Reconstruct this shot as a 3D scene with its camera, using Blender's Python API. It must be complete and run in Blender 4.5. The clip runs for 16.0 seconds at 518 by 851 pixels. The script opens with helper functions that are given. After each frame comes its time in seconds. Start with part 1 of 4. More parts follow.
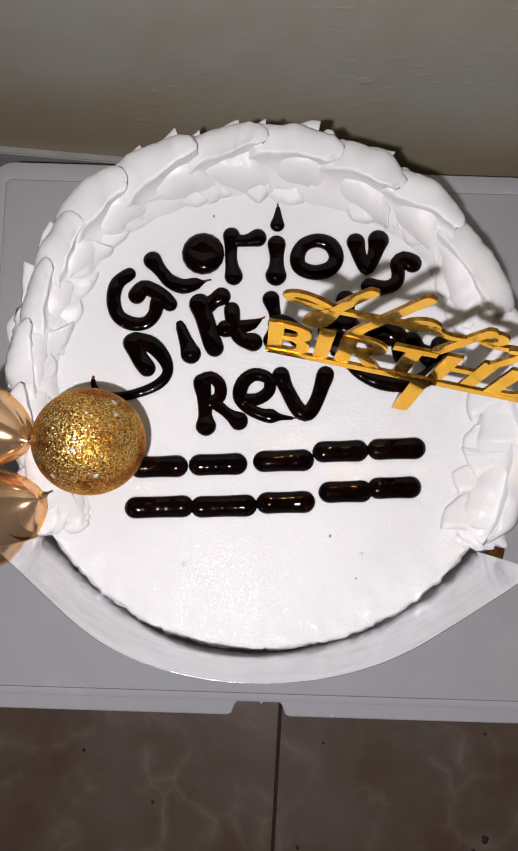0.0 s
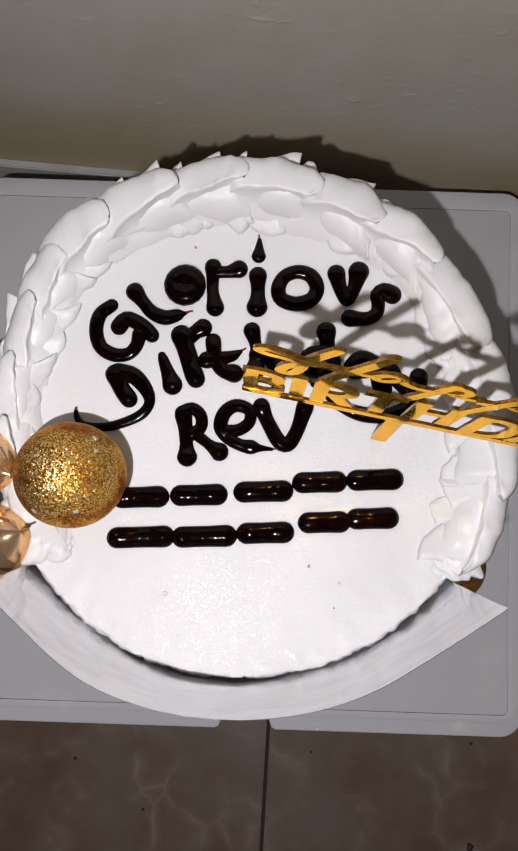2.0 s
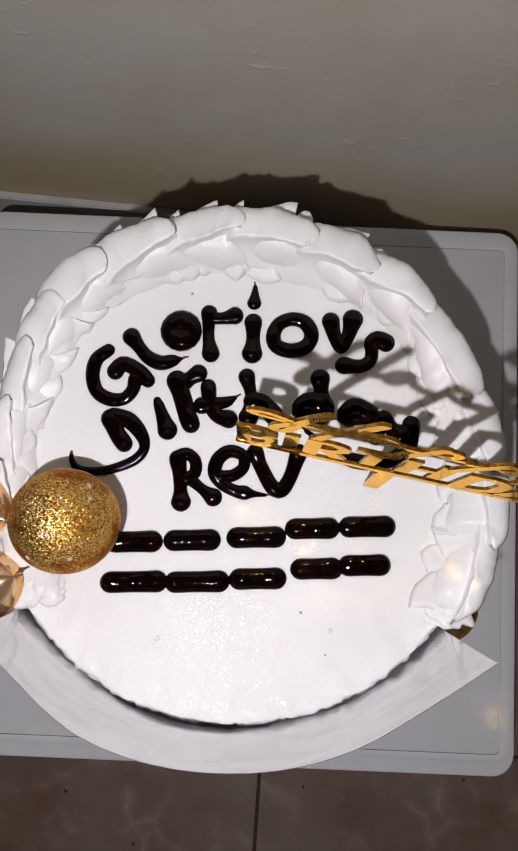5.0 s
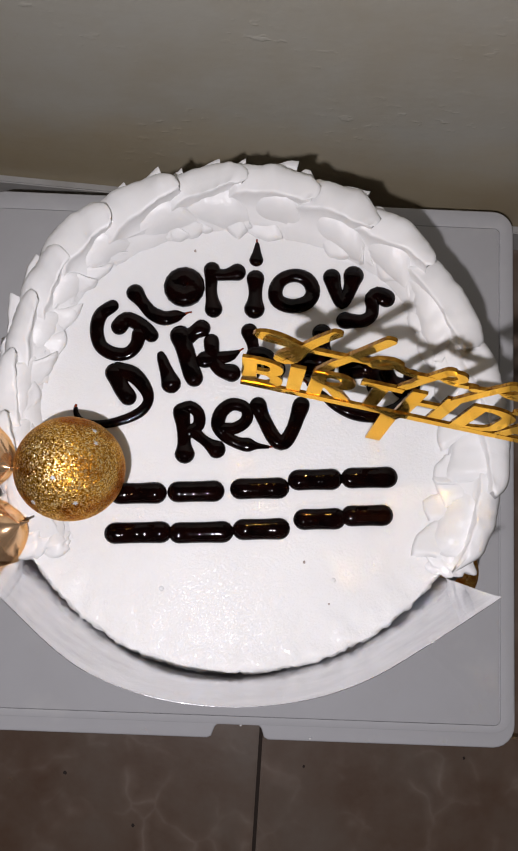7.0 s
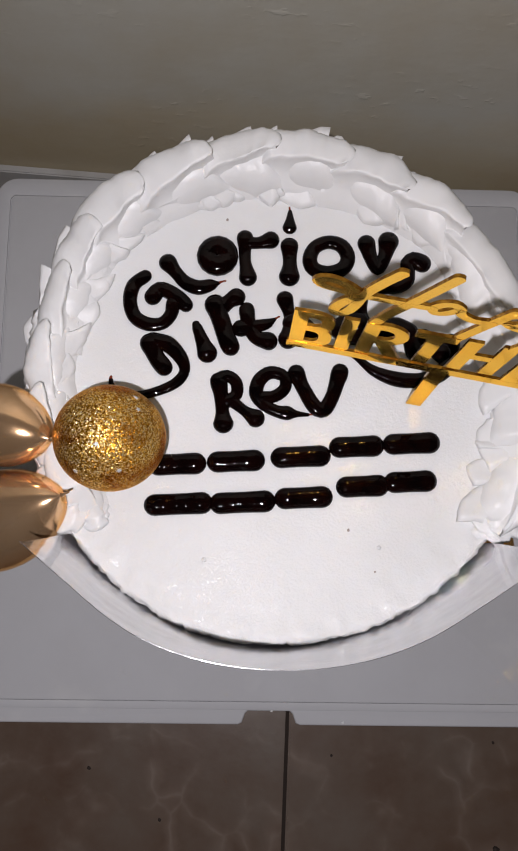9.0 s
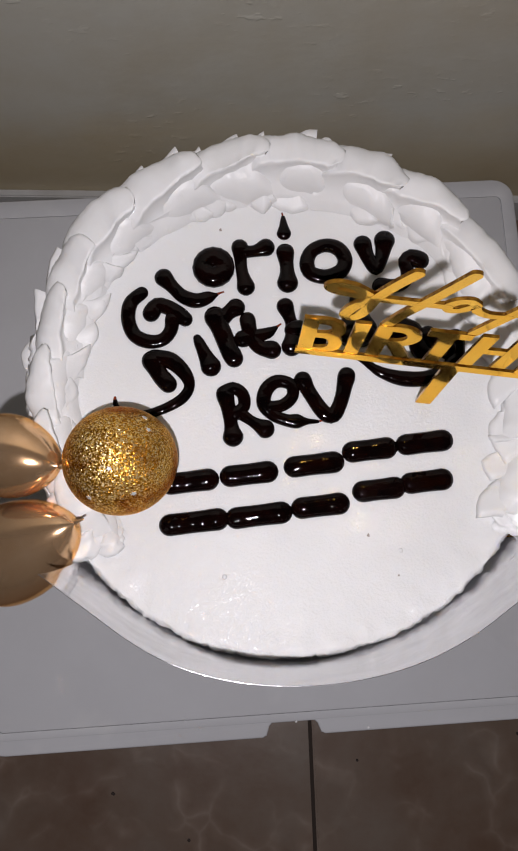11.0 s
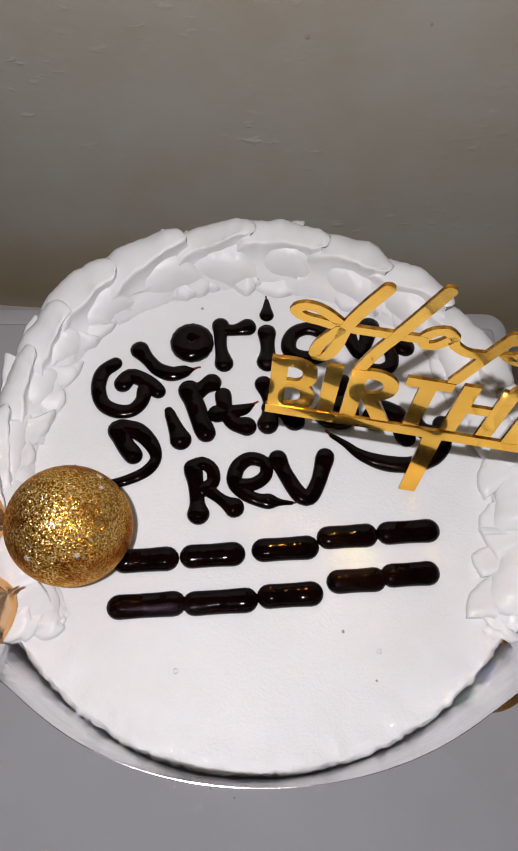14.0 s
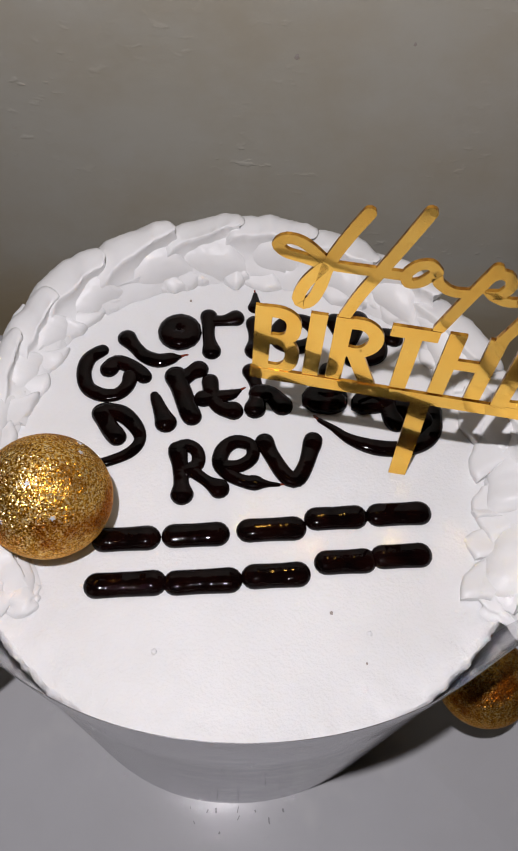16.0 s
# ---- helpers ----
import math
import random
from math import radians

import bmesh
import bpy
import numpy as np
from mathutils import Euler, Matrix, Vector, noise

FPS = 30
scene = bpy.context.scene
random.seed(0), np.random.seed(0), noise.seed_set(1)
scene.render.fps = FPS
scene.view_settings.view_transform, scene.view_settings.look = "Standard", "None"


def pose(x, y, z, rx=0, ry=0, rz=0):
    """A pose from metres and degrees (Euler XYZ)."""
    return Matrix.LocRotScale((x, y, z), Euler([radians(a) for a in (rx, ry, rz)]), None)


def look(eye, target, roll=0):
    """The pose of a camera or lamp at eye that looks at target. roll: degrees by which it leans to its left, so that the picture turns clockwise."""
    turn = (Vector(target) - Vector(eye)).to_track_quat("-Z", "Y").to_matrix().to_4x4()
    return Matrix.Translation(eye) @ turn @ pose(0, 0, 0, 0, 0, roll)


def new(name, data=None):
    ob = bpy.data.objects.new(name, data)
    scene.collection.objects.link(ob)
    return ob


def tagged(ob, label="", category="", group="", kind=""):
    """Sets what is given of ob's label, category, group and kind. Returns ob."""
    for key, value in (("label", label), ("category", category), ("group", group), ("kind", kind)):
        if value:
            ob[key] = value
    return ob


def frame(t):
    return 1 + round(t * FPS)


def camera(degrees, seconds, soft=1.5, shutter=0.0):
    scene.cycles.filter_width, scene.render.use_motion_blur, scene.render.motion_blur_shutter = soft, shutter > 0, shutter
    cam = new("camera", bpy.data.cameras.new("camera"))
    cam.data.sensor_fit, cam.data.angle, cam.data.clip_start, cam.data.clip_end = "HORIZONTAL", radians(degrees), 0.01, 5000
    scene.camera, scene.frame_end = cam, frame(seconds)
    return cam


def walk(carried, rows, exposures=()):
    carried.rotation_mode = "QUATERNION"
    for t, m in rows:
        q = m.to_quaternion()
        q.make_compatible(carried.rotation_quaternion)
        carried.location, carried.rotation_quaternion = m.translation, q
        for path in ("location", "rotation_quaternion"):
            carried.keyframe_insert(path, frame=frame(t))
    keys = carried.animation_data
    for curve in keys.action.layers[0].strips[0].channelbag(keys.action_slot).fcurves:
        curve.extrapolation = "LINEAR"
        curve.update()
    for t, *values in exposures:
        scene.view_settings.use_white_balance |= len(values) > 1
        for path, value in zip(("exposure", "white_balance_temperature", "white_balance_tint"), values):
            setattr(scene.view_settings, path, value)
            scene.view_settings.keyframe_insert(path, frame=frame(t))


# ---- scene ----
cam = camera(38.98, 16.0, soft=1.8)
PATH = [
    (0, (0.00176, -0.06128, 0.55246), (-0.00029, -0.00570, 0.15634), 1.369),
    (0.5, (0.00843, -0.05707, 0.55460), (0.00497, -0.00442, 0.15810), -0.549),
    (1, (0.01211, -0.05399, 0.55801), (0.00735, -0.00046, 0.16164), -1.863),
    (1.5, (0.01189, -0.04963, 0.55735), (0.00864, -0.00029, 0.16041), -0.569),
    (2, (0.00939, -0.04408, 0.55869), (0.00696, 0.00557, 0.16179), 0.797),
    (2.5, (0.01041, -0.03789, 0.56005), (0.00738, 0.01217, 0.16320), 0.043),
    (3, (0.01154, -0.03105, 0.55859), (0.01067, 0.01736, 0.16153), 3.086),
    (3.5, (0.00991, -0.02810, 0.55816), (0.01014, 0.01959, 0.16101), 4.512),
    (5.8, (0.00984, -0.04093, 0.56516), (0.00788, 0.02113, 0.17001), 2.269),
    (6, (0.01066, -0.04451, 0.56341), (0.01011, 0.01745, 0.16823), 3.343),
    (6.5, (0.01051, -0.05206, 0.56101), (0.00989, 0.00936, 0.16575), 3.298),
    (7, (0.00779, -0.05844, 0.56218), (0.00931, 0.00794, 0.16773), 5.255),
    (7.5, (0.01037, -0.06647, 0.56100), (0.01290, 0.00360, 0.16720), 5.798),
    (8, (0.01194, -0.06709, 0.55973), (0.01590, 0.00826, 0.16691), 6.327),
    (8.5, (0.00331, -0.07153, 0.55565), (0.00646, 0.00315, 0.16269), 4.806),
    (9, (-0.01084, -0.07555, 0.55387), (-0.00534, -0.00397, 0.16037), 7.056),
    (11.5, (-0.02081, -0.07158, 0.54772), (-0.00709, 0.00419, 0.15520), 7.978),
    (12, (-0.01780, -0.07768, 0.54428), (-0.00805, 0.00253, 0.15252), 6.533),
    (12.5, (-0.00973, -0.08493, 0.53569), (0.00058, 0.00622, 0.14635), 6.606),
    (13, (-0.00436, -0.08151, 0.52964), (0.00926, 0.03099, 0.14603), 7.100),
    (13.5, (-0.00313, -0.08787, 0.53291), (0.01877, 0.06246, 0.16288), 8.755),
    (14, (-0.00691, -0.10318, 0.51794), (0.00337, 0.06186, 0.15372), 5.033),
    (14.5, (-0.00180, -0.11457, 0.51384), (0.01277, 0.05569, 0.15218), 6.390),
    (15, (-0.00524, -0.11867, 0.50555), (0.00374, 0.06169, 0.14864), 5.007),
    (15.5, (-0.00420, -0.12592, 0.50298), (0.00496, 0.06403, 0.15108), 4.849),
    (16, (-0.00089, -0.13445, 0.49599), (0.00854, 0.07039, 0.15255), 4.501),
]
walk(cam, [(t, look(eye, target, roll)) for t, eye, target, roll in PATH], [(0, 0.17), (3.5, 0.16), (7.5, 0.08), (9, 0.0), (11.5, -0.03), (12.5, -0.02), (13.5, -0.02), (16, 0.02)])

# ---- light: the phone's own lamp beside the lens, in a dark room ----
TOP = 0.255          # cake top
BOX = 0.090          # lid of the storage box
world = bpy.data.worlds.new("dim_room")
world.use_nodes = True
world.node_tree.nodes["Background"].inputs[0].default_value = (0.75, 0.8, 1.0, 1)
world.node_tree.nodes["Background"].inputs[1].default_value = 0.02
scene.world = world
flash = bpy.data.lights.new("phone_lamp", "SPOT")
flash.spot_size, flash.spot_blend = radians(178), 0.35
flash.energy = 6.5
flash.color = (1.0, 0.952, 0.995)
flash.shadow_soft_size = 0.0035
lamp = new("phone_lamp", flash)
lamp.matrix_basis = look((-0.026, -0.126, 0.655), (0.005, 0.03, 0.18))
# let the lamp's light thrown back by the mirrored topper reach the cream
scene.cycles.caustics_reflective = True
scene.cycles.blur_glossy = 0.0
scene.cycles.sample_clamp_indirect = 0.0


# ---- materials ----
def mat(name, color, rough=0.5, metal=0.0, spec=0.5):
    m = bpy.data.materials.new(name)
    m.use_nodes = True
    p = m.node_tree.nodes["Principled BSDF"]
    p.inputs["Base Color"].default_value = (*color, 1)
    p.inputs["Roughness"].default_value = rough
    p.inputs["Metallic"].default_value = metal
    p.inputs["Specular IOR Level"].default_value = spec
    return m, m.node_tree.nodes, m.node_tree.links, p


def coords(nodes, links, scale=(1, 1, 1)):
    tc = nodes.new("ShaderNodeTexCoord")
    mp = nodes.new("ShaderNodeMapping")
    mp.inputs["Scale"].default_value = scale
    links.new(tc.outputs["Object"], mp.inputs["Vector"])
    return mp.outputs["Vector"]


def noise_tex(nodes, links, vec, scale, detail=4.0, rough=0.55):
    n = nodes.new("ShaderNodeTexNoise")
    n.inputs["Scale"].default_value = scale
    n.inputs["Detail"].default_value = detail
    n.inputs["Roughness"].default_value = rough
    links.new(vec, n.inputs["Vector"])
    return n.outputs["Fac"]


def ramp(nodes, links, fac, stops):
    r = nodes.new("ShaderNodeValToRGB")
    e = r.color_ramp.elements
    while len(e) < len(stops):
        e.new(0.5)
    for el, (pos, col) in zip(e, stops):
        el.position, el.color = pos, (*col, 1)
    links.new(fac, r.inputs["Fac"])
    return r.outputs["Color"]


def mixed(nodes, links, fac, a, b, mode="MIX"):
    m = nodes.new("ShaderNodeMix")
    m.data_type, m.blend_type = "RGBA", mode
    if isinstance(fac, float):
        m.inputs[0].default_value = fac
    else:
        links.new(fac, m.inputs[0])
    links.new(a, m.inputs[6])
    links.new(b, m.inputs[7])
    return m.outputs[2]


def bump(nodes, links, p, heights, socket="Normal"):
    last = None
    for h, strength, dist in heights:
        b = nodes.new("ShaderNodeBump")
        b.inputs["Strength"].default_value = strength
        b.inputs["Distance"].default_value = dist
        links.new(h, b.inputs["Height"])
        if last:
            links.new(last, b.inputs["Normal"])
        last = b.outputs["Normal"]
    links.new(last, p.inputs[socket])


def cream_material(name, rough, grain, gloss):
    m, n, l, p = mat(name, (0.8, 0.795, 0.79), rough)
    v = coords(n, l)
    fine = noise_tex(n, l, v, 1300, 2)
    mid = noise_tex(n, l, v, 65, 4)
    l.new(ramp(n, l, noise_tex(n, l, v, 45, 3), [(0.3, (0.69, 0.69, 0.685)), (0.7, (0.72, 0.72, 0.72))]), p.inputs["Base Color"])
    wave = n.new("ShaderNodeTexWave")
    wave.wave_type = "RINGS"
    wave.inputs["Scale"].default_value = 9
    wave.inputs["Distortion"].default_value = 14
    wave.inputs["Detail"].default_value = 2
    wave.inputs["Detail Scale"].default_value = 0.6
    l.new(v, wave.inputs["Vector"])
    patch_ = ramp(n, l, noise_tex(n, l, v, 22, 1), [(0.38, (0, 0, 0)), (0.62, (1, 1, 1))])
    marks = mixed(n, l, 1.0, wave.outputs["Color"], patch_, "MULTIPLY")
    dots = mixed(n, l, 1.0, ramp(n, l, noise_tex(n, l, v, 1500, 1), [(0.6, (0, 0, 0)), (0.7, (1, 1, 1))]), patch_, "MULTIPLY")
    soft_bumps = [(mid, 0.08, 0.0015), (marks, 0.06, 0.0013)]
    # wet skin: beads and pits that show where it glints
    beads = ramp(n, l, noise_tex(n, l, v, 850, 2), [(0.35, (0, 0, 0)), (0.68, (1, 1, 1))])
    if grain > 0.2:
        # the beads stand strongest towards the open edge
        sep = n.new("ShaderNodeSeparateXYZ")
        l.new(v, sep.inputs[0])
        band = n.new("ShaderNodeMapRange")
        band.inputs["From Min"].default_value, band.inputs["From Max"].default_value = 0.02, -0.05
        band.inputs["To Min"].default_value = 0.25
        l.new(sep.outputs["Y"], band.inputs["Value"])
        beads = mixed(n, l, 1.0, beads, band.outputs[0], "MULTIPLY")
    bump(n, l, p, soft_bumps + [(fine, grain * 0.25, 0.0004), (beads, grain * 0.22, 0.0005)])
    bump(n, l, p, soft_bumps + [(beads, grain * 1.2, 0.0007), (dots, 0.3 if grain > 0.2 else 0.05, 0.0003)], "Coat Normal")
    p.inputs["Coat Weight"].default_value = gloss
    p.inputs["Coat Roughness"].default_value = 0.24
    p.inputs["Coat IOR"].default_value = 1.4
    p.inputs["Specular IOR Level"].default_value = 0.2
    p.inputs["Subsurface Weight"].default_value = 0.3 if grain > 0.2 else 0.08
    p.inputs["Subsurface Radius"].default_value = (1.0, 0.85, 0.7)
    p.inputs["Subsurface Scale"].default_value = 0.004
    return m


CREAM = cream_material("smoothed_cream", 0.5, 0.6, 0.9)
RUFFLE = cream_material("piped_cream", 0.55, 0.12, 0.35)

CHOC, n, l, p = mat("chocolate_gel", (0.004, 0.002, 0.0022), 0.06)
p.inputs["Specular IOR Level"].default_value = 0.16
v = coords(n, l)
l.new(ramp(n, l, noise_tex(n, l, v, 160, 3), [(0.35, (0.0015, 0.0008, 0.0009)), (0.8, (0.006, 0.0013, 0.001))]), p.inputs["Base Color"])
bump(n, l, p, [(noise_tex(n, l, v, 230, 2), 0.22, 0.001)])

SYRUP, *_ = mat("thin_chocolate_syrup", (0.16, 0.028, 0.012), 0.15)

GOLD, n, l, p = mat("gold_mirror_acrylic", (0.95, 0.46, 0.06), 0.03, 0.97)
v = coords(n, l)
tone = ramp(n, l, noise_tex(n, l, v, 60, 3), [(0.3, (0.94, 0.53, 0.095)), (0.7, (0.98, 0.61, 0.135))])
l.new(tone, p.inputs["Base Color"])
p.inputs["Specular Tint"].default_value = (1.0, 0.7, 0.3, 1)
bump(n, l, p, [(noise_tex(n, l, v, 60, 1), 0.03, 0.001)])
haze = n.new("ShaderNodeBsdfAnisotropic")
haze.inputs["Roughness"].default_value = 0.13
l.new(tone, haze.inputs["Color"])
both = n.new("ShaderNodeMixShader")
both.inputs[0].default_value = 0.38
l.new(p.outputs[0], both.inputs[1])
l.new(haze.outputs[0], both.inputs[2])
l.new(both.outputs[0], n["Material Output"].inputs["Surface"])

EDGE, n, l, p = mat("amber_cut_edge", (0.36, 0.14, 0.016), 0.14, 0.85)
v = coords(n, l)
l.new(ramp(n, l, noise_tex(n, l, v, 420, 2), [(0.35, (0.26, 0.10, 0.012)), (0.7, (0.74, 0.38, 0.05))]), p.inputs["Base Color"])
bump(n, l, p, [(noise_tex(n, l, v, 700, 2), 0.45, 0.0006)])

GLITTER, n, l, p = mat("gold_glitter", (0.6, 0.36, 0.07), 0.3, 0.82)
p.inputs["Specular Tint"].default_value = (0.75, 0.45, 0.12, 1)
v = coords(n, l)
vor = n.new("ShaderNodeTexVoronoi")
vor.inputs["Scale"].default_value = 2300
l.new(v, vor.inputs["Vector"])
sub = n.new("ShaderNodeVectorMath")
sub.operation = "SUBTRACT"
sub.inputs[1].default_value = (1.0, 1.0, 1.0)
vor2 = n.new("ShaderNodeTexVoronoi")
vor2.inputs["Scale"].default_value = 3200
l.new(coords(n, l, (1.03, 0.97, 1.06)), vor2.inputs["Vector"])
half = n.new("ShaderNodeVectorMath")
l.new(vor.outputs["Color"], half.inputs[0])
l.new(vor2.outputs["Color"], half.inputs[1])
l.new(half.outputs[0], sub.inputs[0])
scl = n.new("ShaderNodeVectorMath")
scl.operation = "SCALE"
scl.inputs["Scale"].default_value = 0.66
l.new(sub.outputs[0], scl.inputs[0])
geo = n.new("ShaderNodeNewGeometry")
add = n.new("ShaderNodeVectorMath")
l.new(geo.outputs["Normal"], add.inputs[0])
l.new(scl.outputs[0], add.inputs[1])
nrm = n.new("ShaderNodeVectorMath")
nrm.operation = "NORMALIZE"
l.new(add.outputs[0], nrm.inputs[0])
l.new(nrm.outputs[0], p.inputs["Normal"])
sepc = n.new("ShaderNodeSeparateColor")
l.new(vor.outputs["Color"], sepc.inputs[0])
flake = ramp(n, l, sepc.outputs[0], [(0.0, (0.24, 0.085, 0.006)), (0.35, (0.52, 0.22, 0.018)), (0.7, (0.9, 0.55, 0.12)), (1.0, (1.0, 0.85, 0.5))])
worn = ramp(n, l, noise_tex(n, l, v, 70, 4), [(0.50, (1, 1, 1)), (0.66, (0.5, 0.27, 0.14))])
l.new(mixed(n, l, 1.0, flake, worn, "MULTIPLY"), p.inputs["Base Color"])

CHROME, n, l, p = mat("gold_chrome_latex", (0.9, 0.6, 0.32), 0.16, 0.85)
p.inputs["Specular Tint"].default_value = (0.85, 0.55, 0.25, 1)
v = coords(n, l)
l.new(ramp(n, l, noise_tex(n, l, v, 70, 4), [(0.3, (0.80, 0.50, 0.27)), (0.7, (0.90, 0.61, 0.37))]), p.inputs["Base Color"])
bump(n, l, p, [(noise_tex(n, l, v, 70, 2), 0.12, 0.002), (noise_tex(n, l, v, 500, 3), 0.06, 0.0005)])

SHEET, n, l, p = mat("silver_plastic_film", (0.85, 0.85, 0.87), 0.11, 0.92)
v = coords(n, l)
l.new(ramp(n, l, noise_tex(n, l, v, 40, 4), [(0.3, (0.84, 0.84, 0.865)), (0.7, (0.90, 0.90, 0.925))]), p.inputs["Base Color"])
bump(n, l, p, [(noise_tex(n, l, coords(n, l, (75, 75, 16)), 1, 4), 0.08, 0.004), (noise_tex(n, l, coords(n, l, (14, 14, 420)), 1, 2), 0.04, 0.001), (noise_tex(n, l, v, 700, 2), 0.05, 0.0005)])
glow = n.new("ShaderNodeBsdfTranslucent")
glow.inputs["Color"].default_value = (0.8, 0.81, 0.86, 1)
both = n.new("ShaderNodeMixShader")
# cream wiped along the film
l.new(ramp(n, l, noise_tex(n, l, coords(n, l, (60, 60, 150)), 1, 4), [(0.3, (0.14, 0.14, 0.14)), (0.8, (0.26, 0.26, 0.26))]), both.inputs[0])
l.new(p.outputs[0], both.inputs[1])
l.new(glow.outputs[0], both.inputs[2])
clear = n.new("ShaderNodeBsdfTransparent")
thin = n.new("ShaderNodeMixShader")
thin.inputs[0].default_value = 0.06
l.new(both.outputs[0], thin.inputs[1])
l.new(clear.outputs[0], thin.inputs[2])
l.new(thin.outputs[0], n["Material Output"].inputs["Surface"])

PLASTIC, n, l, p = mat("grey_plastic", (0.5, 0.5, 0.505), 0.16)
v = coords(n, l)
dirt = ramp(n, l, noise_tex(n, l, v, 9, 6, 0.65), [(0.25, (0.50, 0.50, 0.515)), (0.6, (0.545, 0.55, 0.57)), (0.85, (0.58, 0.58, 0.592))])
smudge = ramp(n, l, noise_tex(n, l, v, 21, 3, 0.6), [(0.60, (0, 0, 0)), (0.74, (0.05, 0.047, 0.035))])
l.new(mixed(n, l, 1.0, dirt, smudge, "ADD"), p.inputs["Base Color"])
bump(n, l, p, [(noise_tex(n, l, v, 1400, 2), 0.08, 0.0004), (noise_tex(n, l, v, 60, 3), 0.05, 0.001)])

SCUFF, *_ = mat("dark_scuff", (0.22, 0.22, 0.23), 0.5)

PLASTER, n, l, p = mat("painted_plaster", (0.58, 0.57, 0.54), 0.5)
v = coords(n, l)
big = ramp(n, l, noise_tex(n, l, v, 5, 5, 0.55), [(0.3, (0.434, 0.416, 0.352)), (0.55, (0.463, 0.451, 0.396)), (0.8, (0.482, 0.472, 0.428))])
streak = ramp(n, l, noise_tex(n, l, coords(n, l, (10, 10, 12)), 1.0, 6, 0.65), [(0.42, (1, 1, 1)), (0.68, (0.84, 0.72, 0.55))])
base = mixed(n, l, 0.45, big, streak, "MULTIPLY")
# tide line of old damp, ragged, about a hand's width over the skirting
sep = n.new("ShaderNodeSeparateXYZ")
l.new(v, sep.inputs[0])
ragged = n.new("ShaderNodeMath")
ragged.operation = "MULTIPLY_ADD"
ragged.inputs[1].default_value = 0.16
l.new(noise_tex(n, l, coords(n, l, (1, 1, 2)), 6, 6, 0.65), ragged.inputs[0])
l.new(sep.outputs["Z"], ragged.inputs[2])
damp = ramp(n, l, ragged.outputs[0], [(0.13, (1.0, 0.885, 0.70)), (0.17, (1.02, 0.93, 0.79)), (0.22, (1, 1, 1))])
base = mixed(n, l, 1.0, base, damp, "MULTIPLY")
lumps = noise_tex(n, l, coords(n, l, (1, 1, 1.9)), 90, 2, 0.5)
where = ramp(n, l, noise_tex(n, l, coords(n, l, (1, 1, 1.5)), 11, 2, 0.5), [(0.52, (0, 0, 0)), (0.64, (1, 1, 1))])
chips = mixed(n, l, 1.0, ramp(n, l, lumps, [(0.60, (0, 0, 0)), (0.70, (0.05, 0.048, 0.043))]), where, "MULTIPLY")
l.new(mixed(n, l, 1.0, base, chips, "ADD"), p.inputs["Base Color"])
bump(n, l, p, [(noise_tex(n, l, v, 14, 2), 0.1, 0.006), (chips, 0.5, 0.010), (lumps, 0.12, 0.0015), (noise_tex(n, l, v, 260, 3), 0.05, 0.0006)])

SKIRT, n, l, p = mat("painted_skirting", (0.45, 0.45, 0.44), 0.5)
v = coords(n, l)
l.new(ramp(n, l, noise_tex(n, l, v, 30, 4), [(0.3, (0.40, 0.39, 0.37)), (0.7, (0.49, 0.49, 0.48))]), p.inputs["Base Color"])

TILE, n, l, p = mat("brown_ceramic_tile", (0.11, 0.08, 0.065), 0.3)
v = coords(n, l)
cloud = ramp(n, l, noise_tex(n, l, v, 14, 6, 0.62), [(0.3, (0.108, 0.064, 0.043)), (0.5, (0.134, 0.094, 0.070)), (0.72, (0.158, 0.126, 0.102))])
vn = n.new("ShaderNodeTexVoronoi")
vn.feature = "DISTANCE_TO_EDGE"
vn.inputs["Scale"].default_value = 27
warp = n.new("ShaderNodeVectorMath")
wn = n.new("ShaderNodeTexNoise")
wn.inputs["Scale"].default_value = 25
l.new(v, wn.inputs["Vector"])
ws = n.new("ShaderNodeVectorMath")
ws.operation = "SCALE"
ws.inputs["Scale"].default_value = 0.045
l.new(wn.outputs["Color"], ws.inputs[0])
l.new(v, warp.inputs[0])
l.new(ws.outputs[0], warp.inputs[1])
l.new(warp.outputs[0], vn.inputs["Vector"])
vein = ramp(n, l, vn.outputs["Distance"], [(0.0, (0.075, 0.067, 0.06)), (0.06, (0.035, 0.03, 0.026)), (0.22, (0, 0, 0))])
patch = ramp(n, l, noise_tex(n, l, v, 22, 3), [(0.46, (0, 0, 0)), (0.66, (1, 1, 1))])
l.new(mixed(n, l, 1.0, cloud, mixed(n, l, 1.0, vein, patch, "MULTIPLY"), "ADD"), p.inputs["Base Color"])
bump(n, l, p, [(noise_tex(n, l, v, 220, 3), 0.06, 0.0006), (noise_tex(n, l, v, 35, 2), 0.08, 0.003)])

GROUT, *_ = mat("dark_grout", (0.028, 0.018, 0.013), 0.9)
MARK, *_ = mat("faded_mark", (0.36, 0.32, 0.29), 0.8)
DARK, *_ = mat("dark_speck", (0.34, 0.29, 0.26), 0.8)


# ---- builders ----
def finish(bm, name, material, smooth=True):
    bmesh.ops.recalc_face_normals(bm, faces=bm.faces)
    me = bpy.data.meshes.new(name)
    bm.to_mesh(me)
    bm.free()
    me.materials.append(material)
    if smooth:
        for f in me.polygons:
            f.use_smooth = True
    return me


